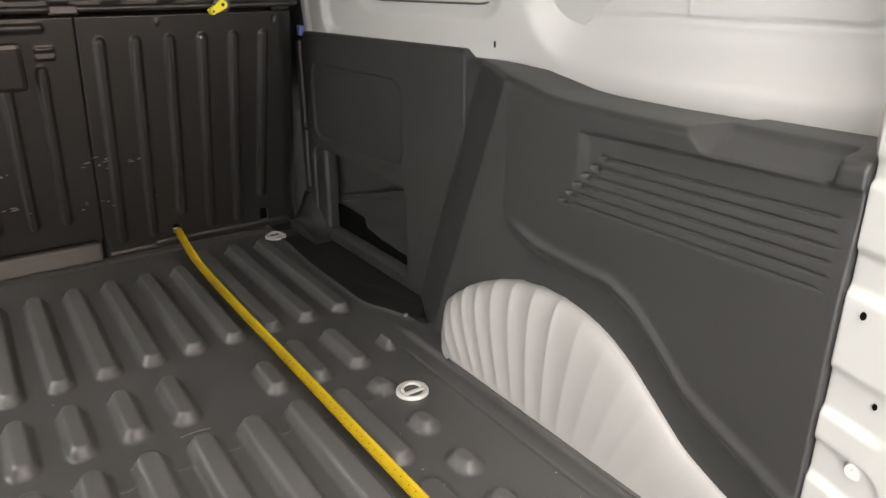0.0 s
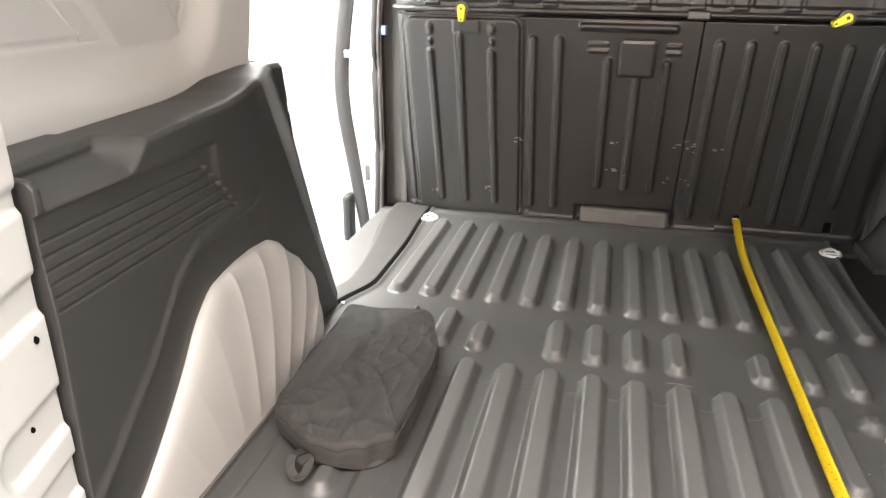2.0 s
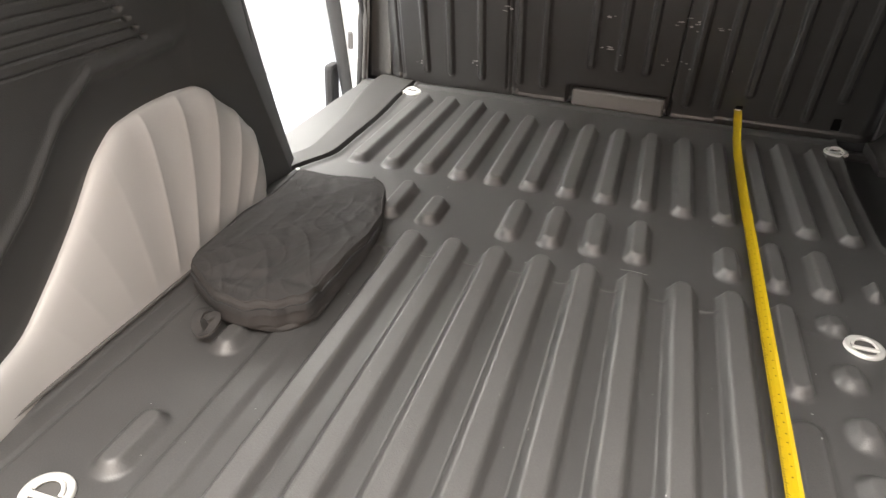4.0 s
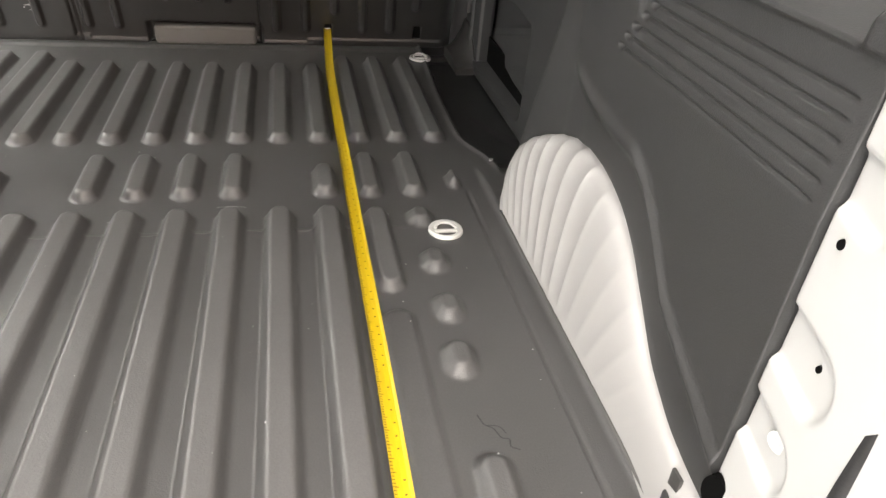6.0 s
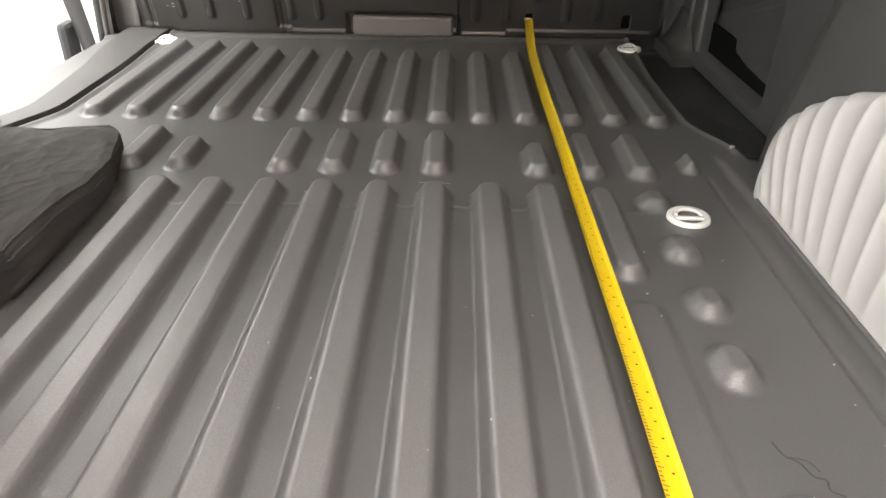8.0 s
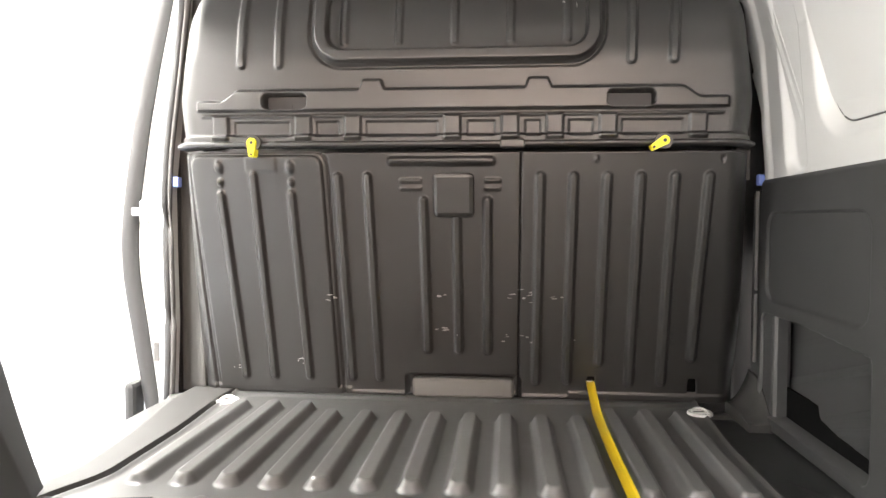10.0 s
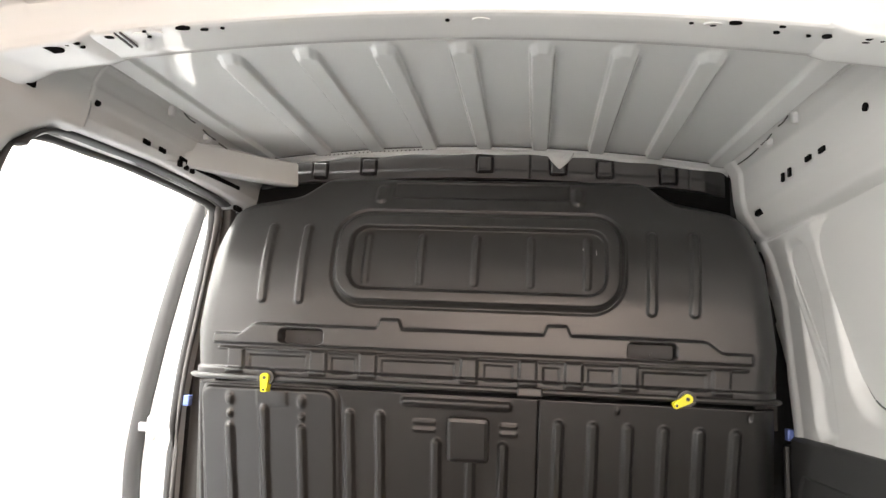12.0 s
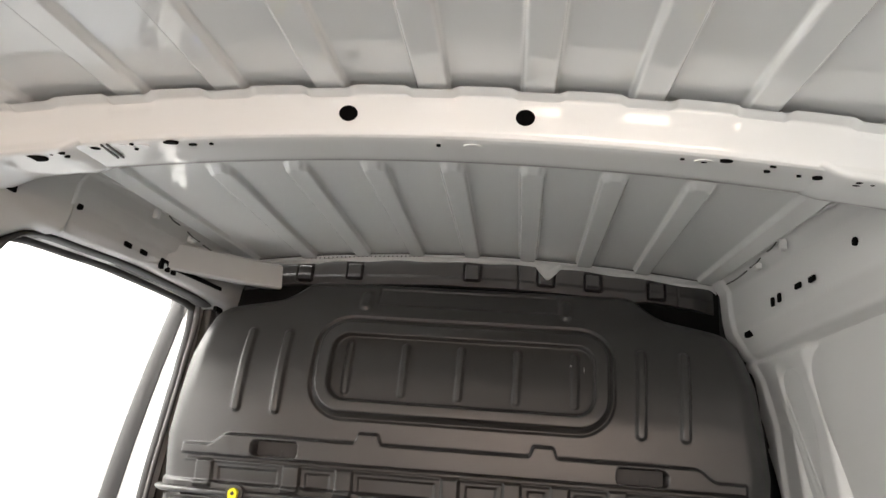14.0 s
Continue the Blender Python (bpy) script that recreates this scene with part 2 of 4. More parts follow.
flat("ceiling", [(-6, 9, 2.6), (5, 9, 2.6), (5, -5, 2.6), (-6, -5, 2.6)], HALL, "unseen grey ceiling that closes the room", "ceiling", 0.1)


# ---------------------------------------------------------------- load floor liner
PITCH = 0.0837
LANES = [(-6.5 + k) * PITCH for k in range(14)]
Y_FRONT, Y_REAR = 2.30, 0.46


def floor_form(x, y):
    h = np.zeros_like(x)
    # front row of ribs
    for k, x0 in enumerate(LANES):
        far = 2.145 if k in (0, 1, 2, 11, 12, 13) else 2.075
        h = np.maximum(h, 0.0205 * dome(x, y, x0, 1.651, x0, far, 0.0270, 0.0140))
    # short row in the middle
    for k, y0, y1, r in ((1, 1.49, 1.53, 0.0140), (2, 1.41, 1.53, 0.024), (3, 1.41, 1.48, 0.024), (5, 1.41, 1.53, 0.024), (6, 1.41, 1.53, 0.024),
                         (7, 1.41, 1.53, 0.024), (8, 1.41, 1.53, 0.024), (10, 1.41, 1.48, 0.024), (11, 1.405, 1.53, 0.024),
                         (12, 1.405, 1.53, 0.024), (13, 1.425, 1.455, 0.0140)):
        h = np.maximum(h, 0.0200 * dome(x, y, LANES[k], y0, LANES[k], y1, r + 0.0015, 0.0135))
    # long rear ribs
    for k in range(3, 11):
        h = np.maximum(h, 0.0205 * dome(x, y, LANES[k], 0.30, LANES[k], 1.312, 0.0285, 0.0145))
    for k in (2, 11):
        h = np.maximum(h, 0.0175 * dome(x, y, LANES[k], 1.108, LANES[k], 1.308, 0.025, 0.0120))
        h = np.maximum(h, 0.008 * dome(x, y, LANES[k], 0.30, LANES[k], 1.015, 0.027, 0.0110))
    # studs by the wheel arches
    for sx in (-1, 1):
        for xx, y0, y1 in ((0.455, 1.296, 1.308), (0.456, 1.152, 1.170), (0.454, 1.028, 1.046), (0.447, 0.912, 0.936), (0.447, 0.665, 0.735)):
            h = np.maximum(h, 0.0165 * dome(x, y, sx * xx, y0, sx * xx, y1, 0.027, 0.0170))
    # thin seam across
    h = h + 0.0022 * inside(np.abs(y - 1.274) - 0.006, 0.005) * (np.abs(x) < 0.48) * (h < 0.004)
    # raised border along the arches, and the liner's rim at the corners in front
    ax = np.abs(x)
    h = h + 0.010 * step01((ax - 0.598) / 0.012) * (1 - step01((y - 1.42) / 0.1))
    h = h - 0.004 * inside(np.abs(ax - 0.566) - 0.005, 0.005) * (1 - step01((y - 1.36) / 0.06))
    edge = 0.602 + 0.05 * step01((1.67 - y) / 0.17) + 0.015 * step01((y - 1.9) / 0.3)
    lip = np.exp(-((ax - edge) / 0.007) ** 2) * 0.006 * step01((y - 1.45) / 0.08)
    low = -np.where(x > 0, 0.026, 0.012) * step01((ax - edge) / 0.012) * step01((y - 1.45) / 0.08)
    h = h + lip + low
    # turned-up front edge
    h = h + 0.006 * step01((y - 2.255) / 0.02)
    return h


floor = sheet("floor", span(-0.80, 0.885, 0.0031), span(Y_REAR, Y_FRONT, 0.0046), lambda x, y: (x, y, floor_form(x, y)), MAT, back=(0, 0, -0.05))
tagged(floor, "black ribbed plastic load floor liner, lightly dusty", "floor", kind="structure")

# bare black well between the liner's rim and the side trim
def well_fn(u, y):
    a = 0.617 + 0.05 * step01((1.67 - y) / 0.17) + 0.015 * step01((y - 1.9) / 0.3)
    return a + (0.775 - a) * u, y, -0.0215 + 0.010 * step01((u - 0.9) / 0.1)


tagged(sheet("corner_well", span(0, 1, 0.04), span(1.545, 2.235, 0.02), well_fn, WELL, back=(0, 0, -0.003)), "glossy black well between floor liner and side trim", "floor", kind="structure")

# the plastic step along the open side door
sill = sheet("door_sill", span(0, 1, 0.03), span(1.49, 2.31, 0.02),
             lambda u, y: (-(0.612 + 0.015 * step01((y - 1.9) / 0.3) + 0.05 * step01((1.67 - y) / 0.17)) - u * (0.085 + 0.075 * step01((y - 1.6) / 0.7)), y,
                           0.012 - 0.036 * step01((u - 0.7) / 0.3)),
             SILL, back=(0, 0, -0.06), flip=True)
tagged(sill, "dark grey plastic step at the open side door", "sill", kind="structure")
bm = bmesh.new()
box(bm, -0.92, 0.92, 0.34, 0.458, -0.25, -0.01, 0.012)
tagged(part("rear_sill", bm, PAINT), "white painted sill at the rear door opening", "sill", kind="structure")


bm = bmesh.new()
box(bm, -0.66, 0.80, 0.42, 2.30, -0.58, -0.056, 0.02)
tagged(part("van_underbody", bm, RUBBER), "dark underbody that carries the load floor", "underbody", kind="structure")


# ---------------------------------------------------------------- bulkhead
def half_width(z):
    return np.interp(z, [0, 0.3, 0.62, 0.70, 0.80, 1.0, 1.12, 1.2, 1.35], [0.765, 0.752, 0.728, 0.722, 0.728, 0.705, 0.675, 0.665, 0.66])


def built_z(z):
    """From the height on the panel's drawing to the height in the van."""
    return np.interp(z, [0, 0.05, 0.3, 0.606, 0.715, 0.78, 0.872, 1.062, 1.105, 1.155, 1.29, 1.336], [-0.003, 0.046, 0.290, 0.591, 0.700, 0.760, 0.851, 1.042, 1.083, 1.130, 1.252, 1.297])


def built_x(x, z):
    return x * (0.968 + 0.018 * step01((z - 0.85) / 0.25))


def lower_y(z):
    return 2.292 - 0.305 * (built_z(z) - 0.03)


UP_Z = np.linspace(0.6, 1.4, 161)
UP_Y = np.convolve(np.pad(np.interp(UP_Z, [0.6, 0.67, 0.75, 0.87, 0.95, 1.03, 1.10, 1.16, 1.20, 1.213, 1.4],
                                    [2.112, 2.097, 2.087, 2.087, 2.105, 2.140, 2.180, 2.222, 2.250, 2.318, 2.328]), 4, mode="edge"), np.ones(9) / 9, mode="valid")


def upper_y(z):
    return np.interp(built_z(z), UP_Z, UP_Y)


def edge_roll(x, z, amount=0.085):
    return amount * np.clip((np.abs(x) - half_width(z) + 0.075) / 0.075, 0, 1) ** 2.2


def lower_relief(x, z):
    h = np.zeros_like(x)
    for x0, x1 in ((-0.298, -0.297), (-0.222, -0.220)):
        h = h + 0.0135 * rib(x, z, x0, 0.598, x1, 0.060, 0.0135, 0.0075)
    for x0 in (-0.082, 0.080):
        h = h + 0.0135 * rib(x, z, x0, 0.540, x0, 0.145, 0.0135, 0.0075)
    h = h + 0.0135 * rib(x, z, 0.002, 0.50, 0.002, 0.145, 0.0135, 0.0075)
    h = h + 0.0125 * rib(x, z, -0.160, 0.636, 0.090, 0.636, 0.012, 0.008)
    for x0, x1 in ((-0.137, -0.088), (0.076, 0.110)):
        for z0 in (0.590, 0.571):
            h = h + 0.007 * rib(x, z, x0, z0, x1, z0, 0.0055, 0.005)
    for k in range(6):
        x0 = 0.2105 + 0.0810 * k
        foot = (0.060, 0.062, 0.118, 0.062, 0.064, 0.135)[k]
        h = h + 0.0125 * rib(x, z, x0, 0.598, x0 + 0.002 * k * (k < 5), foot, 0.0145, 0.0085)
    # slots for the cords, the opening at the foot, the seams
    for x0 in (0.360, 0.627):
        h = h - 0.025 * inside(rrect(x, z, x0, 0.056, 0.012, 0.020, 0.003), 0.004)
    h = h - 0.030 * inside(rrect(x, z, 0.011, 0.030, 0.161, 0.043, 0.012), 0.008)
    h = h - 0.004 * inside(np.abs(x - 0.163) - 0.003, 0.003)
    h = h + 0.006 * rib(x, z, 0.345, 0.639, 0.345, 0.640, 0.008, 0.005)
    h = h - 0.006 * rib(x, z, 0.644, 0.636, 0.644, 0.644, 0.005, 0.003)
    # channel round the folding hatch
    h = h - 0.009 * inside(np.abs(rrect(x, z, -0.5065, 0.304, 0.1785, 0.354, 0.035) - 0.006) - 0.005, 0.004)
    # bottom hem
    h = h + 0.004 * inside(z - 0.022 - 0.01 * (np.abs(x) > 0.30), 0.006)
    return h


def upper_relief(x, z):
    h = np.zeros_like(x)
    h = h + 0.017 * inside(rrect(x, z, 0.0, 0.988, 0.352, 0.118, 0.075), 0.009)
    h = h - 0.008 * inside(np.abs(rrect(x, z, 0.0, 0.988, 0.352, 0.118, 0.075) - 0.007) - 0.006, 0.005)
    h = h - 0.028 * inside(rrect(x, z, 0.0, 0.984, 0.318, 0.083, 0.045), 0.006)
    for k in range(5):
        x0 = -0.275 + 0.1365 * k
        h = h + 0.008 * rib(x, z, x0, 0.925, x0, 1.040, 0.011, 0.006)
    for x0, x1 in ((-0.532, -0.528), (-0.436, -0.435), (0.420, 0.423), (0.518, 0.522)):
        h = h + 0.011 * rib(x, z, x0, 0.872, x1, 1.055, 0.0135, 0.007)
    # stepped band with two tabs
    ax = np.abs(x)
    top = 0.786 + 0.026 * step01((0.585 - ax) / 0.05) + 0.022 * step01((0.033 - np.abs(ax - 0.202)) / 0.012)
    h = h + 0.015 * step01((top - z) / 0.007) * step01((z - 0.756) / 0.005) * step01((0.650 - ax) / 0.01)
    for sx in (-1, 1):
        h = h - 0.070 * inside(rrect(x, z, sx * 0.4205, 0.7815, 0.057, 0.020, 0.016), 0.004)
    # row of pads
    for x0 in (-0.587, -0.376, -0.251, -0.005, 0.135, 0.242, 0.368, 0.577):
        h = h + 0.011 * inside(rrect(x, z, x0, 0.715, 0.022, 0.030, 0.003), 0.004)
    for x0, x1 in ((-0.555, -0.41), (-0.345, -0.285), (-0.22, -0.04), (0.03, 0.10), (0.17, 0.21), (0.275, 0.335), (0.40, 0.545)):
        d0 = rrect(x, z, (x0 + x1) / 2, 0.712, (x1 - x0) / 2, 0.020, 0.002)
        h = h - 0.006 * inside(d0, 0.003)
    h = h + 0.005 * inside(np.abs(z - 0.745) - 0.005, 0.004) * step01((0.64 - ax) / 0.01)
    # two knobs and a shallow field under the roof edge
    for x0 in (-0.262, 0.250):
        h = h + 0.010 * rib(x, z, x0, 1.155, x0, 1.185, 0.020, 0.014)
    h = h - 0.006 * inside(rrect(x, z, 0.0, 1.185, 0.235, 0.030, 0.004), 0.006)
    h = h + 0.012 * inside(z - 0.700, 0.006)
    return h


bulkhead = thing("bulkhead", "black moulded plastic bulkhead between cab and load space, scuffed low down", "partition", place=(0, 2.30, 0))


def lower_part(name, x0, x1, label):
    def fn(u, z):
        a = np.maximum(x0, -half_width(z))
        b = np.minimum(x1, half_width(z))
        x = a + (b - a) * u
        return built_x(x, z), lower_y(z) - lower_relief(x, z) + edge_roll(x, z), built_z(z)
    return sheet(name, np.linspace(0, 1, int((min(x1, 0.76) - max(x0, -0.76)) / 0.0032)), span(0.008, 0.657, 0.0040), fn, PANEL, bulkhead, label, back=(0, 0.03, 0))


lower_part("lower_panel", -0.8, 0.1622, "ribbed black plastic lower panel with pale scratches")
lower_part("side_hatch", 0.1638, 0.8, "ribbed black plastic hatch panel")


def hatch_fn(x, z):
    d = rrect(x, z, -0.5065, 0.304, 0.1785, 0.354, 0.035)
    h = 0.021 * inside(d, 0.012) - 0.011
    for x0, x1, zt in ((-0.602, -0.595, 0.553), (-0.511, -0.513, 0.600), (-0.416, -0.413, 0.555)):
        h = h + 0.012 * rib(x, z, x0 - 0.003, zt, x1 - 0.003, 0.062, 0.0135, 0.0075)
    for x0 in (-0.602, -0.417):
        h = h + 0.010 * rib(x, z, x0, 0.618, x0, 0.626, 0.014, 0.010) + 0.012 * rib(x, z, x0, 0.583, x0, 0.586, 0.010, 0.006)
    h = h + 0.004 * inside(rrect(x, z, -0.492, 0.630, 0.042, 0.022, 0.004), 0.005)
    return built_x(x, z), lower_y(z) - h + edge_roll(x, z) * 0.4, built_z(z)


sheet("folding_hatch", span(-0.690, -0.330, 0.0032), span(0.026, 0.662, 0.0048), hatch_fn, PANEL, bulkhead, "raised folding hatch with three ribs")
def upper_fn(u, v):
    # the top edge drops in an S-curve to a lower shoulder on either side
    ax = np.abs(u) * 0.67
    top = 1.238 - 0.078 * step01((ax - 0.40) / 0.10) - 0.25 * np.clip(ax - 0.49, 0, 0.2)
    z = 0.668 + (top - 0.668) * v
    x = u * half_width(z)
    y = upper_y(z) - upper_relief(x, z) + edge_roll(x, z) + 0.022 * np.clip((z - top + 0.024) / 0.024, 0, 1) ** 2
    return built_x(x, z), y, built_z(z)


sheet("upper_panel", np.linspace(-1, 1, 481), np.linspace(0, 1, 197), upper_fn, PANEL, bulkhead,
      "domed black plastic upper panel with a blanked window", back=(0, 0.03, 0))
# dark sheet stands in for the shade of the void behind the shoulders
bm = bmesh.new()
box(bm, -0.655, 0.655, 2.345, 2.365, 1.02, 1.305)
part("gap_shade_sheet", bm, GAP_SHADE, bulkhead, "near-black sheet for the shade in the gap under the roof")


def top_strip(x, v):
    z = 1.300 - (1 - v) * (0.082 - 0.008 * step01((np.abs(x) - 0.42) / 0.06)) - 0.11 * x * x * (1 - v)
    h = 0.0035 * step01((0.35 - v) / 0.12)
    for x0 in (-0.465, -0.325, 0.0, 0.20, 0.325, 0.49):
        d = rrect(x, z, x0, 1.258 - 0.11 * x0 * x0, 0.019, 0.021, 0.003)
        h = h + 0.004 * inside(d, 0.002) - 0.018 * inside(np.abs(d - 0.003) - 0.0030, 0.002)
    for x0 in (0.125, 0.545):
        h = h - 0.014 * inside(np.abs(x - x0) - 0.0018, 0.0018)
    return x, 2.320 - h + 0.020 * step01((np.abs(x) - 0.58) / 0.05), z


sheet("top_strip", span(-0.64, 0.64, 0.002), np.linspace(0, 1, 46), top_strip, PANEL, bulkhead, "arched black strip with clip tabs under the roof", back=(0, 0.02, 0))

# rolled bar between the two halves
bar = [Vector((x * 0.968, 2.087 + edge_roll(np.float64(x), np.float64(0.67)) * 0.9, 0.660)) for x in np.linspace(-0.715, 0.715, 60)]
part("joint_bar", sweep(bar, ring_profile(0.013, 0.0075)), PANEL, bulkhead, "thin rolled joint strip", smooth=True)
bm = bmesh.new()
box(bm, 0.108, 0.165, 2.070, 2.095, 0.648, 0.669, 0.004)
part("joint_clip", bm, PANEL, bulkhead, "short strip joint")
bm = bmesh.new()
box(bm, -0.054, 0.046, lower_y(0.55) - 0.022, lower_y(0.55) + 0.03, 0.486, 0.592, 0.011)
for v in bm.verts:
    v.co.y += -0.305 * (v.co.z - 0.537)
part("cover_plate", bm, PANEL, bulkhead, "square raised cover plate", smooth=False)
bm = bmesh.new()
box(bm, -0.124, 0.146, 2.276, 2.315, 0.006, 0.058, 0.008)
part("foot_cover", bm, GREYPAD, bulkhead, "grey cover in the opening at the foot")
for x0 in (0.3485, 0.607):
    bm = bmesh.new()
    box(bm, x0 - 0.011, x0 + 0.011, 2.2935, 2.308, 0.034, 0.071)
    part("cord_slot", bm, HOLE_SHADE, bulkhead)
for sx in (-1, 1):
    bm = bmesh.new()
    box(bm, sx * 0.407 - 0.050, sx * 0.407 + 0.050, 2.110, 2.122, 0.745, 0.777)
    disc(bm, (sx * 0.407 + 0.005, 2.109, 0.753), (0, -1, 0), 0.006, 0.006)
    part("handle_slot", bm, RUBBER, bulkhead, "dark slot back")


def turn_clip(x, z, lean, label):
    m = pose(x, 2.066, z, 0, lean, 0)
    bm = bmesh.new()
    pr = []
    for i in range(24):
        a = 2 * math.pi * i / 24
        r = 0.0110 if math.sin(a) > 0 else 0.0070
        if math.sin(a) > 0:
            pr.append((r * math.cos(a), 0.014 + r * math.sin(a)))
        else:
            pr.append((r * math.copysign(abs(math.cos(a)) ** 0.45, math.cos(a)), -0.012 - r * abs(math.sin(a)) ** 0.45))
    f = [bm.verts.new(m @ Vector((a, -0.009, b))) for a, b in pr]
    g = [bm.verts.new(m @ Vector((a * 1.08, 0.016, b * 1.04))) for a, b in pr]
    bm.faces.new(f)
    bm.faces.new(g[::-1])
    for i in range(24):
        bm.faces.new((f[i], f[(i + 1) % 24], g[(i + 1) % 24], g[i]))
    clip = part("turn_clip", bm, YELLOW, bulkhead, label)
    for zz, r in ((0.014, 0.0042), (-0.014, 0.003)):
        bm = bmesh.new()
        disc(bm, m @ Vector((0, -0.0095, zz)), m.to_3x3() @ Vector((0, -1, 0)), r, r, 0.001, 14)
        part("rivet", bm, SILL, clip)
    bm = bmesh.new()
    disc(bm, m @ Vector((0, 0.008, 0.014)), m.to_3x3() @ Vector((0, -1, 0)), 0.02, 0.018, 0.008, 18)
    part("clip_boss", bm, PANEL, clip)


turn_clip(-0.482, 0.648, 0, "yellow plastic turn clip standing upright")
turn_clip(0.467, 0.654, 58, "yellow plastic turn clip turned aside")


# unseen dark panel, added to stop light leaking through the bulkhead's seams
bm = bmesh.new()
box(bm, -0.88, 0.88, 2.40, 2.45, -0.10, 1.33)
tagged(part("cab_light_block", bm, RUBBER), "added dark panel behind the bulkhead that blocks light leaks", "wall", kind="structure")

# pale scratches on the lower panel
rnd = random.Random(4)
for cx, cz, n, w in ((0.168, 0.297, 9, 0.035), (-0.045, 0.295, 2, 0.012), (0.265, 0.294, 3, 0.018), (-0.03, 0.195, 4, 0.03), (0.155, 0.187, 6, 0.045), (-0.34, 0.29, 3, 0.02), (-0.46, 0.10, 4, 0.03), (-0.63, 0.085, 3, 0.02), (0.36, 0.17, 1, 0.05)):
    for i in range(n):
        bm = bmesh.new()
        x = np.float64(cx + rnd.uniform(-w, w))
        z = np.float64(cz + rnd.gauss(0, 0.009))
        on_hatch = x < -0.34
        y = float(hatch_fn(x, z)[1] if on_hatch else lower_y(z) - lower_relief(x, z)) - 0.0006
        a, l, t = rnd.gauss(0, 0.13), rnd.uniform(0.002, 0.011), rnd.uniform(0.0008, 0.0020)
        if rnd.random() < 0.25:
            t *= 2
        d = Vector((math.cos(a), 0.30 * -math.sin(a), math.sin(a)))
        n_ = Vector((-math.sin(a), 0.30 * -math.cos(a), math.cos(a)))
        p = Vector((float(built_x(x, z)), y, float(built_z(z))))
        bm.faces.new([bm.verts.new(p + d * l * q + n_ * t * r) for q, r in ((-1, -0.3), (-0.2, -0.9), (1, -0.5), (0.8, 0.5), (-0.4, 0.8))])
        part("scratch", bm, SCUFF, bulkhead, "pale scratch mark")


for x, z, l, t in ((0.262, 1.018, 0.004, 0.003), (0.292, 1.010, 0.0012, 0.008)):
    x, z = np.float64(x), np.float64(z)
    y = float(upper_y(z) - upper_relief(x, z)) - 0.0012
    bm = bmesh.new()
    p = Vector((float(built_x(x, z)), y, float(built_z(z))))
    bm.faces.new([bm.verts.new(p + Vector((a * l, b * t * 0.42, b * t))) for a, b in ((-1, -0.4), (0.2, -1), (1, -0.2), (0.5, 0.7), (-0.7, 1))])
    part("scratch", bm, SCUFF, bulkhead, "pale scratch mark")


# ---------------------------------------------------------------- side trims and wheel arches
def arch_height(y, side=1):
    """Height at which the wheel arch meets the trim."""
    if side > 0:
        ys = [0.55, 0.648, 0.70, 0.77, 0.823, 0.885, 0.937, 1.00, 1.07, 1.154, 1.20, 1.275, 1.357, 1.395, 1.43]
        zs = [0.080, 0.083, 0.090, 0.116, 0.155, 0.199, 0.223, 0.236, 0.238, 0.224, 0.209, 0.174, 0.115, 0.060, 0.0]
    else:
        ys = [0.55, 0.65, 0.736, 0.81, 0.872, 0.921, 0.977, 1.07, 1.20, 1.30, 1.36, 1.40, 1.43]
        zs = [0.062, 0.066, 0.090, 0.147, 0.202, 0.256, 0.292, 0.299, 0.292, 0.214, 0.150, 0.090, 0.0]
    y = np.asarray(y, float)
    return sum(np.interp(y + o, ys, zs) for o in (-0.016, -0.008, 0, 0.008, 0.016)) / 5


def trim_top(y, side=1):
    y = np.asarray(y, float)
    f = lambda q: np.interp(q, [0.55, 0.76, 0.94, 1.06, 1.11, 1.16, 1.22, 1.30, 1.41, 1.440, 1.450, 2.3], [0.548, 0.546, 0.545, 0.547, 0.551, 0.560, 0.570, 0.572, 0.571, 0.571, 0.586, 0.580])
    if side < 0:
        f = lambda q: np.interp(q, [0.55, 0.88, 1.0, 1.10, 1.16, 1.22, 1.34, 1.46], [0.553, 0.556, 0.558, 0.560, 0.566, 0.579, 0.583, 0.580])
    return (f(y - 0.008) + f(y) + f(y + 0.008)) / 3


def trim_base(y, z, side=1):
    """Half breadth between the side trims, with their taper towards the rear doors."""
    fold = 1.204 + (0.563 - z) * 0.407 if side > 0 else 1.220 + (0.579 - z) * 0.51
    t = np.clip((y - fold) / (0.19 if side > 0 else 0.16), 0, 1)
    return 0.655 - 0.078 * np.clip(1.2 - y, 0, 1) + (0.095 if side > 0 else 0.060) * (0.85 * t + 0.15 * step01(t))


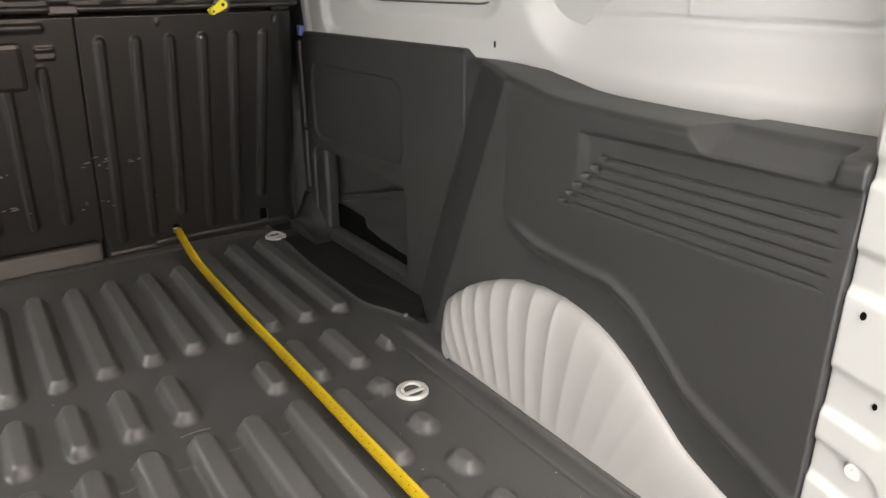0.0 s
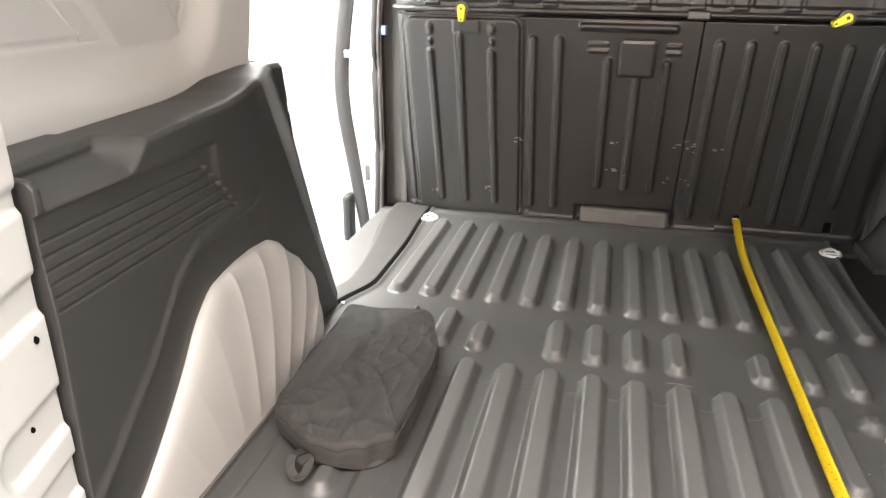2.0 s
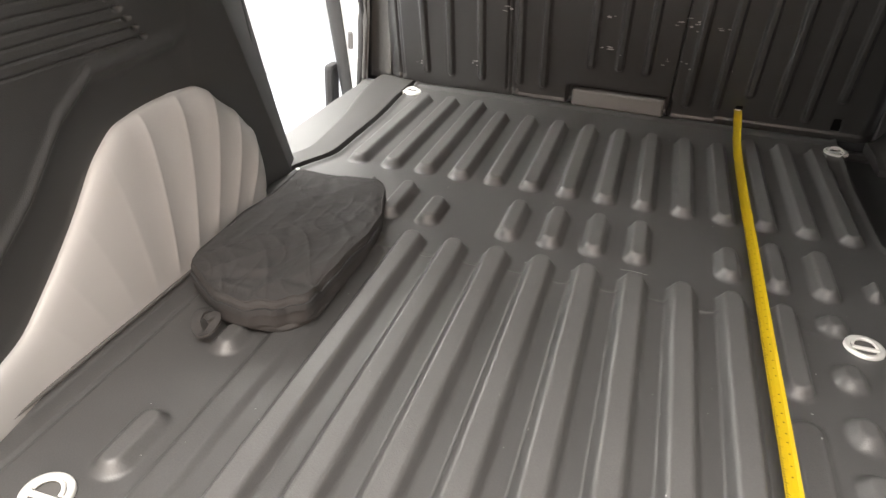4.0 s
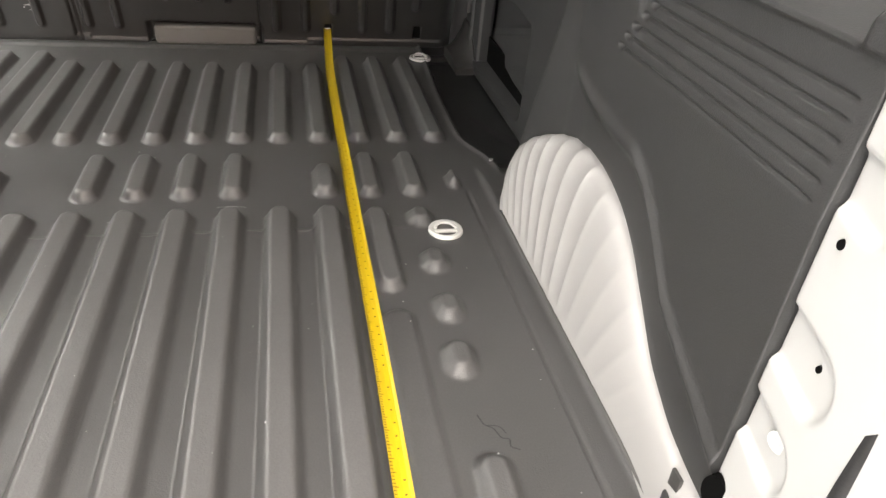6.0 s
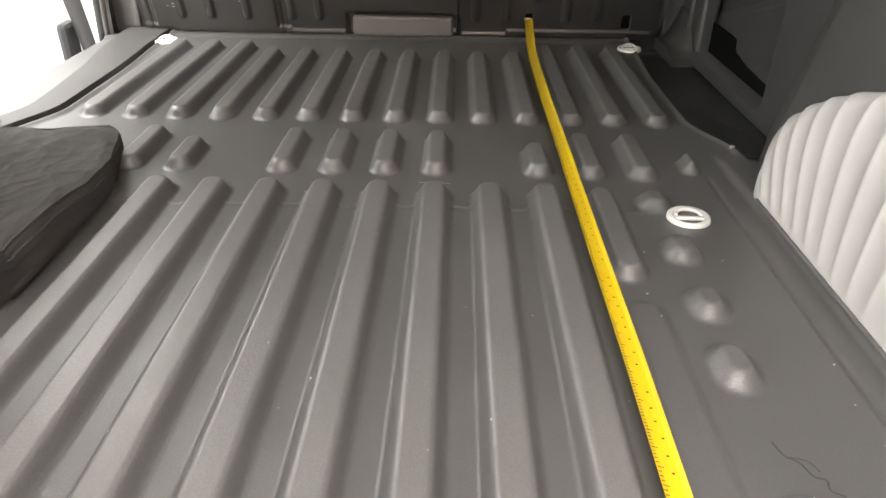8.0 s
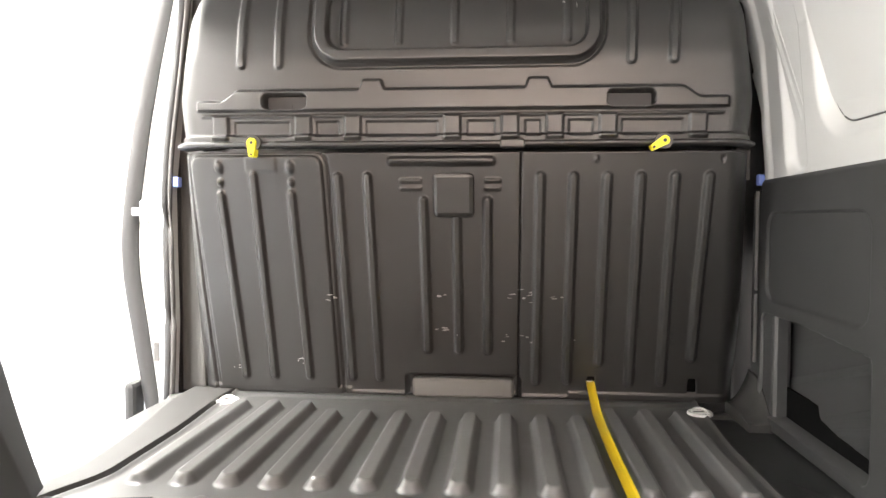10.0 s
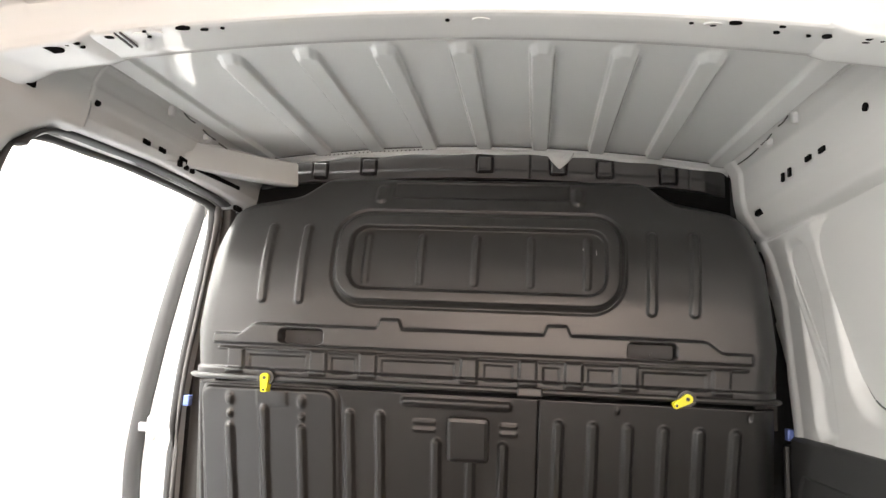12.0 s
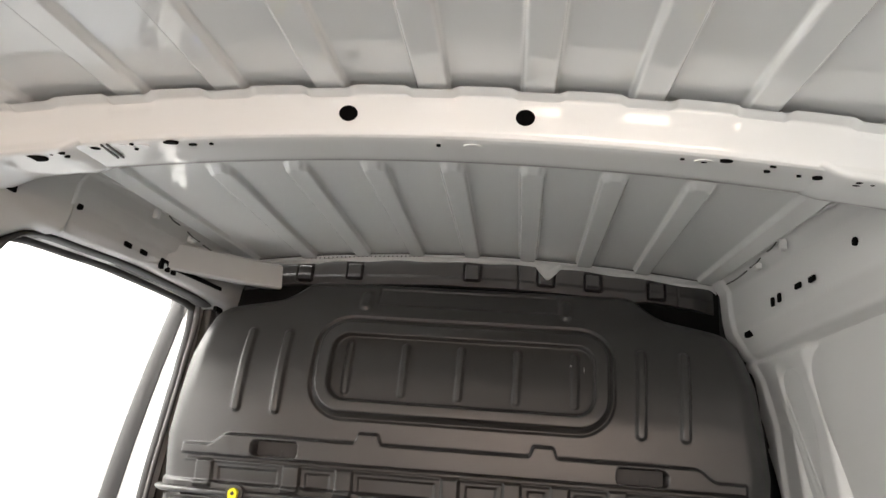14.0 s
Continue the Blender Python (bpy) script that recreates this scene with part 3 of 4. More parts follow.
def trim_x(y, z, side=1):
    x = trim_base(y, z, side)
    shift = 0.0 if side > 0 else 0.025
    # a dished crease follows the wheel arch and runs out towards the front
    ys = [0.60, 0.775, 0.837, 0.88, 0.93, 1.0, 1.10, 1.17, 1.21]
    zs = [0.125, 0.190, 0.243, 0.272, 0.290, 0.289, 0.291, 0.305, 0.325]
    line = np.interp(y, ys, zs) if side > 0 else np.interp(y, [0.60, 0.80, 0.879, 0.948, 1.15, 1.2], [0.11, 0.25, 0.327, 0.366, 0.366, 0.38])
    fade = 1 - step01((y - 1.13) / 0.07)
    x = x + 0.006 * step01((line - z) / 0.026 + 0.5) * fade - 0.0055 * np.exp(-((z - line - 0.012) / 0.011) ** 2) * fade
    # louvre grooves, each with a deeper scoop at its front end
    rear = 0.625 + shift
    for i in range(6):
        first = 0.975 + 0.0155 * i + shift * 1.5
        zc = 0.479 - 0.0161 * i + 0.026 * (first - y)
        run = step01((y - rear) / 0.005) * step01((first - y) / 0.008)
        x = x + 0.0034 * inside(np.abs(z - zc) - 0.0030, 0.0036) * run
        x = x + 0.0060 * inside(np.hypot((y - first + 0.010) / 1.6, z - zc + 0.001) - 0.0062, 0.004)
    # field sunk under an overhanging band along the top
    x = x + 0.007 * step01((0.512 + 0.03 * (1.0 - y) - z) / 0.006) * np.clip((z - 0.40) / 0.09, 0, 1) * step01((1.02 + shift - y) / 0.02)
    # scooped grip in the band
    front = 0.800 + shift + 1.1 * np.clip(z - 0.52, 0, 1)
    x = x + 0.062 * np.clip((z - 0.519) / 0.020, 0, 1) * step01((y - 0.634 - shift) / 0.014) * step01((front - y) / 0.022)
    # joint between the two trim mouldings
    x = x + 0.006 * inside(np.abs(y - 1.447) - 0.003, 0.003) * step01((z - 0.30) / 0.02)
    # front field: shallow inset, and an open pocket with a ledge above a deep hole
    x = x + 0.006 * inside(rrect(y, z, 1.945, 0.395, 0.245, 0.108, 0.045), 0.007)
    top = 0.258 - 0.05 * np.clip(1.98 - y, 0, 1)
    mouth = np.maximum(rrect(y, z, 1.950, 0.135, 0.262, 0.122, 0.030), (z - top) * 0.95)
    ledge = step01((z - 0.082) / 0.016)
    depth = 0.260 - ledge * (0.260 - 0.028 - 0.062 * np.clip((y - 1.69) / 0.20, 0, 1)) - 0.012 * np.exp(-((z - 0.106) / 0.014) ** 2) * step01((y - 1.80) / 0.1)
    x = x + depth * inside(mouth, 0.010)
    return x


def trim_fn(side, y_end):
    def fn(u, v):
        ya, ye = 0.605, y_end
        y = ya + (ye - ya) * u
        z = np.clip(v, 0, 1) * (trim_top(y, side) + 0.015) - 0.015
        if side < 0:
            ye = 1.425 + np.clip(0.59 - z, 0, 1) * 0.215 + 0.02 * np.clip((0.2 - z) / 0.2, 0, 1) ** 2
            ya = 0.636 + 0.012 * np.clip(z / 0.5, 0, 1)
            y = ya + (ye - ya) * u
            z = np.clip(v, 0, 1) * (trim_top(y, side) + 0.015) - 0.015
        x = trim_x(y, z, side)
        over = np.clip(v - 1, 0, 1)
        x = x + over * 0.75 + 0.006 * step01((v - 0.985) / 0.015)
        return side * x, y, z + 0.003 * step01(over / 0.02) - 0.05 * over
    return fn


TV = np.concatenate([np.linspace(0, 0.64, 110)[:-1], np.linspace(0.64, 0.90, 130)[:-1], np.linspace(0.90, 1, 24), [1.01, 1.03, 1.06, 1.10, 1.16, 1.22]])
trim_r = sheet("side_trim_panel", span(0, 1, 0.0027), TV, trim_fn(1, 2.225), TRIM, back=(0.06, 0, 0))
tagged(trim_r, "black grained plastic side trim with louvre grooves and a pocket", "trim panel")
# black plate inside the pocket paints the shade under its ledge
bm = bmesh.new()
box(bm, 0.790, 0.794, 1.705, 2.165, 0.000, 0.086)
part("pocket_shade", bm, HOLE_SHADE, trim_r, "near-black plate for the shade under the pocket's ledge")
trim_l = sheet("side_trim_panel", span(0, 1, 0.0046), TV, trim_fn(-1, 1.55), TRIM, back=(-0.06, 0, 0), flip=True)
tagged(trim_l, "black grained plastic side trim ending at the open side door", "trim panel")


def arch_fn(side):
    def fn(u, v):
        y = 0.545 + 0.885 * u
        h = arch_height(y, side)
        foot = 0.606 - 0.010 * step01((0.75 - y) / 0.15) + 0.075 * step01((y - 1.29) / 0.14) ** 1.6
        out = np.maximum(trim_base(y, h, side) + 0.006 * (1 - step01((y - 1.13) / 0.07)), foot + 0.004)
        w = np.clip(v, 0, 1)
        a = w * math.pi / 2
        over = np.clip(v - 1, 0, 1)
        x = out - (out - foot) * np.cos(a) ** 0.75 + over * 0.25
        z = h * np.sin(a) ** 0.85 + over * 0.05
        # pressed flutes that fan out upwards
        q = (y - 1.03) / (1 + 2.9 * z) / (0.0350 if side > 0 else 0.0520)
        amp = (0.0022 if side > 0 else 0.0018) * step01((h - 0.07) / 0.10) * step01(w / 0.10) * (0.30 + 0.70 * step01((y - 0.93) / 0.12)) * (1 - 0.5 * step01((w - 0.85) / 0.15))
        wave = 2 * np.abs(np.sin(math.pi * q)) ** 0.7 - 1
        return side * (x + amp * wave), y, z - amp * wave * 0.6
    return fn


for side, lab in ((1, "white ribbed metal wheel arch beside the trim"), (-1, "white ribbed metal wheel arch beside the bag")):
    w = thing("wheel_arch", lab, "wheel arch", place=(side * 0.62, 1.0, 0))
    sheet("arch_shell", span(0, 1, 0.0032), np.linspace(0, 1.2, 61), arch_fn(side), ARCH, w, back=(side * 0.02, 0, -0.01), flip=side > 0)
    bm = sweep(smooth_curve([(side * 0.6045, y, 0.0115) for y in np.linspace(0.58, 1.30, 9)], 4), ring_profile(0.0035, 0.003, 6))
    part("foot_seam", bm, GREYSEAL, w, "grubby grey seam along the foot", smooth=True)


# ---------------------------------------------------------------- roof
def roof_z(x, y):
    return 1.247 + 0.052 * (y - 1.29) - 0.115 * x * x


def roof_fn(x, y):
    z = roof_z(x, y)
    for k in range(-4, 5):
        if abs(k) < 4:
            d = np.where(y > 1.4, seg(x, y, 0.139 * k, 1.60, 0.148 * k, 2.27), seg(x, y, 0.137 * k, 0.3, 0.137 * k, 1.36))
        else:
            d = np.where(y > 1.4, seg(x, y, 0.147 * k, 1.50, 0.151 * k, 2.27), seg(x, y, 0.145 * k, 0.3, 0.145 * k, 1.36))
        z = z - 0.0105 * inside(d - 0.0240, 0.0058)
    return x, y, z


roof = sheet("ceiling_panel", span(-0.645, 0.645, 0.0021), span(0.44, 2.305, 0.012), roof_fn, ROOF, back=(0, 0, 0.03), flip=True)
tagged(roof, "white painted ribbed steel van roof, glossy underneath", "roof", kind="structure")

beam = thing("roof_beam", "white painted steel cross beam under the roof", "roof beam", place=(0, 1.34, 1.2))
BEAM = [(1.268, -0.0085), (1.271, -0.0088), (1.284, -0.0115), (1.286, -0.0125), (1.2905, -0.038), (1.2945, -0.0605), (1.297, -0.0655), (1.301, -0.0675), (1.31, -0.0680),
        (1.38, -0.0640), (1.40, -0.0580), (1.412, -0.050), (1.416, -0.02), (1.437, 0.001), (1.457, 0.007)]
BEAM_V = np.linspace(0, 1, len(BEAM))


def beam_fn(grow=0.0):
    def fn(x, v):
        y = np.interp(v, BEAM_V, [p[0] for p in BEAM])
        dz = np.interp(v, BEAM_V, [p[1] for p in BEAM])
        ax = np.abs(x)
        near = np.abs(ax - 0.137 * np.round(ax / 0.137))
        notch = np.clip((0.035 - near) / 0.008, 0, 1)
        dip = notch * 0.0050 * np.clip(1 - (v - 0.215) / 0.05, 0, 1)
        pad = 0.0022 * notch * np.clip(1 - np.abs(v - 0.235) / 0.025, 0, 1)
        return x, y - grow - pad, 1.2445 + dz - dip - 0.115 * x * x - grow - 0.014 * step01((ax - 0.60) / 0.06)
    return fn


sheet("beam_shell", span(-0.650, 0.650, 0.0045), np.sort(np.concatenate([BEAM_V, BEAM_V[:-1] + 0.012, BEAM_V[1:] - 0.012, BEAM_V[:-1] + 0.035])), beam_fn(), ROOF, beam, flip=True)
# flat near-black discs paint the shade inside the two round holes
for x0 in (-0.111, 0.121):
    bm = bmesh.new()
    disc(bm, (x0, 1.2900, 1.2045), (0, -0.98, -0.19), 0.0125, 0.0105, 0.0012, 22)
    part("round_hole", bm, HOLE_SHADE, beam, "round dark hole")
for sx in (-1, 1):
    e = sheet("end_bracket", span(0.48, 0.655, 0.008), span(0.36, 0.92, 0.03),
              lambda x, v, s=sx: (s * x, beam_fn(0.004)(x, v)[1], beam_fn(0.004)(x, v)[2] - 0.004 * step01((x - 0.495) / 0.02) + 0.006 * step01((0.495 - x) / 0.01)),
              ROOF, beam, "welded end bracket", flip=sx > 0)

# holes and dimples under the beam, denser at the door side
for x0, y0, rx, ry in ((-0.553, 1.312, 0.020, 0.011), (-0.524, 1.305, 0.003, 0.002), (-0.510, 1.304, 0.006, 0.003), (-0.508, 1.316, 0.004, 0.003),
                       (-0.464, 1.308, 0.007, 0.005), (-0.412, 1.320, 0.003, 0.002), (-0.411, 1.304, 0.003, 0.002), (-0.356, 1.305, 0.011, 0.005),
                       (-0.329, 1.314, 0.006, 0.003), (-0.303, 1.314, 0.003, 0.003), (0.008, 1.320, 0.003, 0.003), (0.321, 1.312, 0.003, 0.002),
                       (0.348, 1.314, 0.004, 0.002), (0.373, 1.305, 0.008, 0.004), (0.427, 1.322, 0.004, 0.003), (0.429, 1.306, 0.004, 0.002),
                       (0.466, 1.324, 0.003, 0.002), (0.482, 1.310, 0.006, 0.004), (0.529, 1.314, 0.005, 0.002), (0.530, 1.305, 0.006, 0.003), (0.545, 1.307, 0.003, 0.002)):
    z = 1.2445 - 0.0682 - 0.115 * x0 * x0 - (0.0062 if abs(x0) > 0.475 else 0)
    bm = bmesh.new()
    disc(bm, (x0, y0, z), (0, 0.05, -1), rx, ry, 0.0016, 16)
    part("small_hole", bm, HOLE_SHADE, beam)
for x0, y0 in ((-0.422, 1.311), (-0.401, 1.312), (-0.464, 1.308), (0.053, 1.320), (0.348, 1.314)):
    bm = bmesh.new()
    disc(bm, (x0, y0, 1.2445 - 0.0678 - 0.115 * x0 * x0), (0, 0.05, -1), 0.012, 0.007, 0.0012, 20)
    part("pressed_ring", bm, ROOF, beam, "shallow pressed ring")
for x0 in (-0.452, -0.444):
    bm = bmesh.new()
    z = 1.2445 - 0.0682 - 0.115 * x0 * x0
    box(bm, x0 - 0.0012, x0 + 0.0012, 1.300, 1.345, z - 0.0015, z + 0.001)
    part("bracket_seam", bm, CHANNEL, beam, "thin dark seam beside the bracket")

# front header flange with a wavy edge
header = thing("roof_header", "white painted steel flange along the roof's front edge", "flange", place=(0, 2.3, 1.3))


def header_fn(x, v):
    top = roof_z(x, np.full_like(x, 2.295)) - 0.002
    low = 0.014 + 0.002 * np.sin(x * 38) + 0.034 * np.clip(1 - np.abs(x - 0.203) / 0.032, 0, 1) ** 0.8 + 0.02 * step01((np.abs(x) - 0.62) / 0.04)
    return x, 2.292 + 0.012 * np.minimum(v, 0.5) * 2 + 0.004 * v, top - low * v


sheet("flange", span(-0.63, 0.64, 0.006), span(0, 1, 0.1), header_fn, PAINT, header, back=(0, 0.003, 0))
bm = sweep(smooth_curve([(x, 2.284, float(roof_z(x, 2.284)) - 0.006) for x in np.linspace(-0.60, 0.60, 12)], 4), ring_profile(0.006, 0.004, 8))
part("sealer_bead", bm, PAINT, header, "bead of white sealer", smooth=True)
bm = sweep(smooth_curve([(x, 2.274, float(roof_z(x, 2.274)) - 0.0045) for x in np.linspace(-0.60, 0.60, 12)], 4), ring_profile(0.0022, 0.0016, 6))
part("edge_gap", bm, CHANNEL, header, "thin dark gap above the flange", smooth=True)
for k in range(26):
    x0 = -0.44 + 0.0118 * k
    bm = bmesh.new()
    disc(bm, (x0, 2.279, float(roof_z(x0, 2.279)) - 0.0105), (0, -0.7, -0.7), 0.0022, 0.0016, 0.001, 8)
    part("crimp_mark", bm, GREYPAD, header)


# ---------------------------------------------------------------- side walls of the body
def rail_top(y):
    return roof_z(np.float64(0.595), np.asarray(y, float)) + 0.004


def wall_x(y, z):
    zt = rail_top(y)
    w = np.clip((z - 1.07) / (zt - 1.07), 0, 1)
    x = np.interp(z, [0.3, 0.60, 0.90, 1.0, 1.07], [0.770, 0.766, 0.738, 0.713, 0.678])
    x = np.where(z > 1.07, np.interp(w, [0, 0.2, 0.4, 0.75, 0.9, 1.0], [0.678, 0.655, 0.648, 0.643, 0.627, 0.600]), x)
    return x


def window_lean(y, z):
    return (0.33 - 0.22 * step01((y - 1.45) / 0.4)) * (z - 0.85)


def wall_right(y, v):
    zt = rail_top(y)
    z = 0.40 + (zt - 0.40) * v
    x = wall_x(y, z)
    d = rrect(y - window_lean(y, z), z, 1.669, 0.850, 0.286, 0.212, 0.10)
    x = x + 0.020 * inside(d, 0.034) + 0.004 * inside(np.abs(d + 0.036) - 0.004, 0.004)
    x = x - 0.004 * inside(np.abs(y - 1.61) - 0.008, 0.008) * inside(rrect(y, z, 1.65, 0.845, 0.28, 0.16, 0.05), 0.01)
    d = rrect(y, z, 0.935, 0.850, 0.365, 0.285, 0.15)
    x = x + 0.024 * inside(d, 0.085) + 0.004 * inside(np.abs(d + 0.095) - 0.004, 0.004)
    x = x - 0.006 * inside(np.abs(y - 0.955) - 0.006, 0.008) * inside(rrect(y, z, 0.92, 0.850, 0.25, 0.19, 0.07), 0.01)
    # soft channel down the pillar, a groove, and the ragged flange by the bulkhead
    x = x + 0.020 * inside(rrect(y, z, 2.062, 0.80, 0.060, 0.225, 0.05), 0.026)
    x = x + 0.006 * inside(np.abs(y - 2.192) - 0.002, 0.005) - 0.008 * step01((y - 2.19) / 0.02)
    rim = np.interp(z, [0.6, 0.75, 0.80, 0.847, 0.852, 0.926, 0.95, 1.02, 1.025, 1.05, 1.176], [2.232, 2.228, 2.245, 2.270, 2.258, 2.281, 2.262, 2.238, 2.262, 2.261, 2.269])
    x = x + 0.06 * step01((y - rim) / 0.010)
    x = x + 0.012 * inside(np.abs(z - 1.048) - 0.012, 0.012) * step01((y - 0.7) / 0.1)
    return x, y, z


wall = sheet("wall_east_side", span(0.48, 2.36, 0.0045), span(0, 1, 0.0052), wall_right, PAINT, back=(0.07, 0, 0))
tagged(wall, "white painted steel van side with pressed blank window panels", "wall", kind="structure")


def left_edge(z):
    return np.interp(z, [0.3, 0.57, 0.66, 0.9, 1.0, 1.04, 1.08, 1.3], [1.50, 1.455, 1.462, 1.475, 1.480, 1.49, 1.55, 1.55])


def wall_left_fn(u, v):
    z = 0.40 + (1.19 - 0.40) * v
    y = 0.48 + (left_edge(z) - 0.48) * u
    zt = rail_top(y)
    z = np.where(z > 1.0, 1.0 + (z - 1.0) / 0.19 * (zt - 1.0), z)
    x = wall_x(y, z)
    d = rrect(y, z, 0.935, 0.850, 0.365, 0.285, 0.15)
    x = x + 0.024 * inside(d, 0.085) + 0.004 * inside(np.abs(d + 0.095) - 0.004, 0.004)
    x = x - 0.005 * inside(np.abs(y - 0.955) - 0.006, 0.008) * inside(rrect(y, z, 0.92, 0.850, 0.25, 0.19, 0.07), 0.01)
    x = x + 0.05 * step01((u - 0.93) / 0.07) * step01((1.097 - z) / 0.012)
    return -x, y, z


wall = sheet("wall_west_side", span(0, 1, 0.005), span(0, 1, 0.006), wall_left_fn, PAINT, back=(-0.07, 0, 0), flip=True)
tagged(wall, "white painted steel van side behind the open side door", "wall", kind="structure")


def rail_fn(y, v):
    zb = np.interp(y, [1.44, 1.47, 1.54, 1.85, 2.2, 2.4], [1.02, 1.058, 1.087, 1.109, 1.112, 1.112])
    zt = rail_top(y)
    x = np.interp(v, [0, 0.06, 0.14, 0.24, 0.34, 0.7, 0.88, 1], [0.752, 0.742, 0.712, 0.668, 0.653, 0.645, 0.629, 0.600])
    z = zb + (zt - zb) * np.interp(v, [0, 0.06, 0.14, 0.24, 1], [0, 0.0, 0.02, 0.10, 1])
    x = x - 0.004 * inside(np.abs(z - 1.19 + 0.05 * (2.1 - y)) - 0.02, 0.01)
    return -x, y, z


rail = sheet("wall_west_rail", span(1.540, 2.36, 0.010), span(0, 1, 0.02), rail_fn, PAINT, back=(-0.05, 0, 0.02), flip=True)
tagged(rail, "white painted roof rail above the open side door", "wall", kind="structure")


def punched(side, y, z, kind, a, b):
    """Near-black plate for the shade in a roof-rail hole, with thin raised rim."""
    x = 0.6465 if side < 0 else 0.6455
    bm = bmesh.new()
    if kind == "slot":
        box(bm, side * x - 0.0025, side * x + 0.0025, y - a, y + a, z - b, z + b, 0.001)
    else:
        disc(bm, (side * x, y, z), (-side, 0, 0), b, a, 0.0025, 16)
    ob = part("rail_hole", bm, HOLE_SHADE)
    tagged(ob, "dark punched hole in the white roof rail", "hole", "holes in the roof rails")


for y, z, kind, a, b in ((1.573, 1.150, "round", 0.007, 0.008), (1.741, 1.131, "slot", 0.012, 0.005), (1.803, 1.133, "slot", 0.012, 0.005),
                         (1.898, 1.131, "slot", 0.006, 0.009), (1.935, 1.130, "slot", 0.006, 0.009)):
    punched(1, y, z, kind, a, b)
for y, z, kind, a, b in ((1.398, 1.127, "slot", 0.010, 0.011), (1.564, 1.151, "round", 0.007, 0.008), (1.735, 1.131, "slot", 0.012, 0.005), (1.797, 1.133, "slot", 0.012, 0.005)):
    punched(-1, y, z, kind, a, b)
for side, y, z in ((1, 1.800, 1.222), (-1, 1.775, 1.222)):
    bm = bmesh.new()
    x = side * 0.622
    box(bm, x - 0.006, x + 0.006, y - 0.007, y + 0.007, z - 0.022, z + 0.01, 0.003)
    tagged(part("cable_clip", bm, PAINT), "small white plastic clip under the roof edge", "clip", "roof clips")
for side in (1, -1):
    pts = [(side * (0.617 - 0.004 * math.sin(9 * y)), y, float(rail_top(y)) - 0.012 + 0.004 * math.sin(23 * y)) for y in np.linspace(1.48, 2.26, 14)]
    tagged(part("sealer_seam", sweep(smooth_curve(pts, 4), ring_profile(0.004, 0.003, 6)), PAINT, smooth=True), "uneven bead of sealer along the roof joint", "seam")

# near-black strips for the shade in the slots beside the door track
for y0, y1, z0, z1, h in ((1.905, 2.206, 1.137, 1.150, 0.0045), (1.925, 2.010, 1.203, 1.208, 0.0040)):
    bm = sweep([Vector((-0.652, y0 + (y1 - y0) * t, z0 + (z1 - z0) * t)) for t in (0, 0.5, 1)], [(-0.004, -h), (0.004, -h), (0.004, h), (-0.004, h)])
    tagged(part("track_slot", bm, HOLE_SHADE), "long dark slot beside the door track", "slot", "slots beside the door track")
bm = bmesh.new()
for y0 in (1.885, 1.915, 1.944):
    box(bm, -0.656, -0.648, y0 - 0.006, y0 + 0.006, 1.122, 1.142, 0.001)
box(bm, -0.656, -0.648, 1.879, 1.950, 1.137, 1.145, 0.001)
tagged(part("comb_slot", bm, HOLE_SHADE), "comb-shaped dark opening in the roof rail", "slot")
for side, y, z in ((-1, 2.235, 1.100), (1, 2.135, 1.098)):
    bm = bmesh.new()
    box(bm, side * 0.662 - 0.006, side * 0.662 + 0.006, y - 0.020, y + 0.020, z - 0.007, z + 0.007, 0.003)
    tagged(part("corner_opening", bm, HOLE_SHADE), "small dark opening in the roof corner", "hole", "openings in the roof corners")
for y, z in ((1.940, 1.205),):
    for side in (1, -1):
        bm = bmesh.new()
        box(bm, side * 0.620 - 0.007, side * 0.620 + 0.007, y - 0.012, y + 0.012, z - 0.007, z + 0.007, 0.003)
        tagged(part("cable_clip", bm, PAINT), "small white plastic clip under the roof edge", "clip", "roof clips")
# dark gaps in the sealed roof joint
for side in (1, -1):
    for y0, y1, z0, z1 in ((1.500, 1.556, 1.213, 1.216), (1.600, 1.735, 1.222, 1.236), (1.810, 1.860, 1.219, 1.215), (1.900, 1.965, 1.212, 1.209), (1.985, 2.130, 1.207, 1.212)):
        bm = sweep(smooth_curve([(side * 0.6135, y0, z0), (side * 0.6140, (y0 + y1) / 2, (z0 + z1) / 2 - 0.002), (side * 0.6135, y1, z1)], 4), ring_profile(0.0016, 0.0016, 6))
        tagged(part("joint_gap", bm, CHANNEL), "thin dark gap in the roof joint", "gap", "roof joint gaps")

# the curved end of the door's upper track
arm = thing("door_track", "curved white steel track end over the side door", "door track", place=(-0.6, 2.05, 1.18))
pts = smooth_curve([(-0.705, 1.79, 1.148), (-0.672, 1.92, 1.163), (-0.632, 2.05, 1.180), (-0.582, 2.17, 1.193), (-0.530, 2.268, 1.204)], 8)
part("track_housing", sweep(pts, [(-0.028, -0.030), (0.020, -0.034), (0.026, -0.030), (0.026, 0.026), (0.020, 0.032), (-0.028, 0.032)]), PAINT, arm)
bm = bmesh.new()
disc(bm, (-0.516, 2.274, 1.192), (0.8, 0.6, 0), 0.004, 0.007, 0.004, 12)
part("end_hole", bm, HOLE_SHADE, arm)

# front post of the side door opening
post = thing("door_post", "white painted front post of the side door opening", "door post", place=(-0.85, 2.31, 0))
PZ = [-0.10, 0.005, 0.18, 0.40, 0.57, 0.75, 0.92, 1.03, 1.10]
SEALX = [0.816, 0.814, 0.807, 0.811, 0.812, 0.793, 0.771, 0.752, 0.742]
STRZ = [-0.19, -0.102, 0.134, 0.324, 0.485, 0.727, 0.93, 1.132, 1.26]
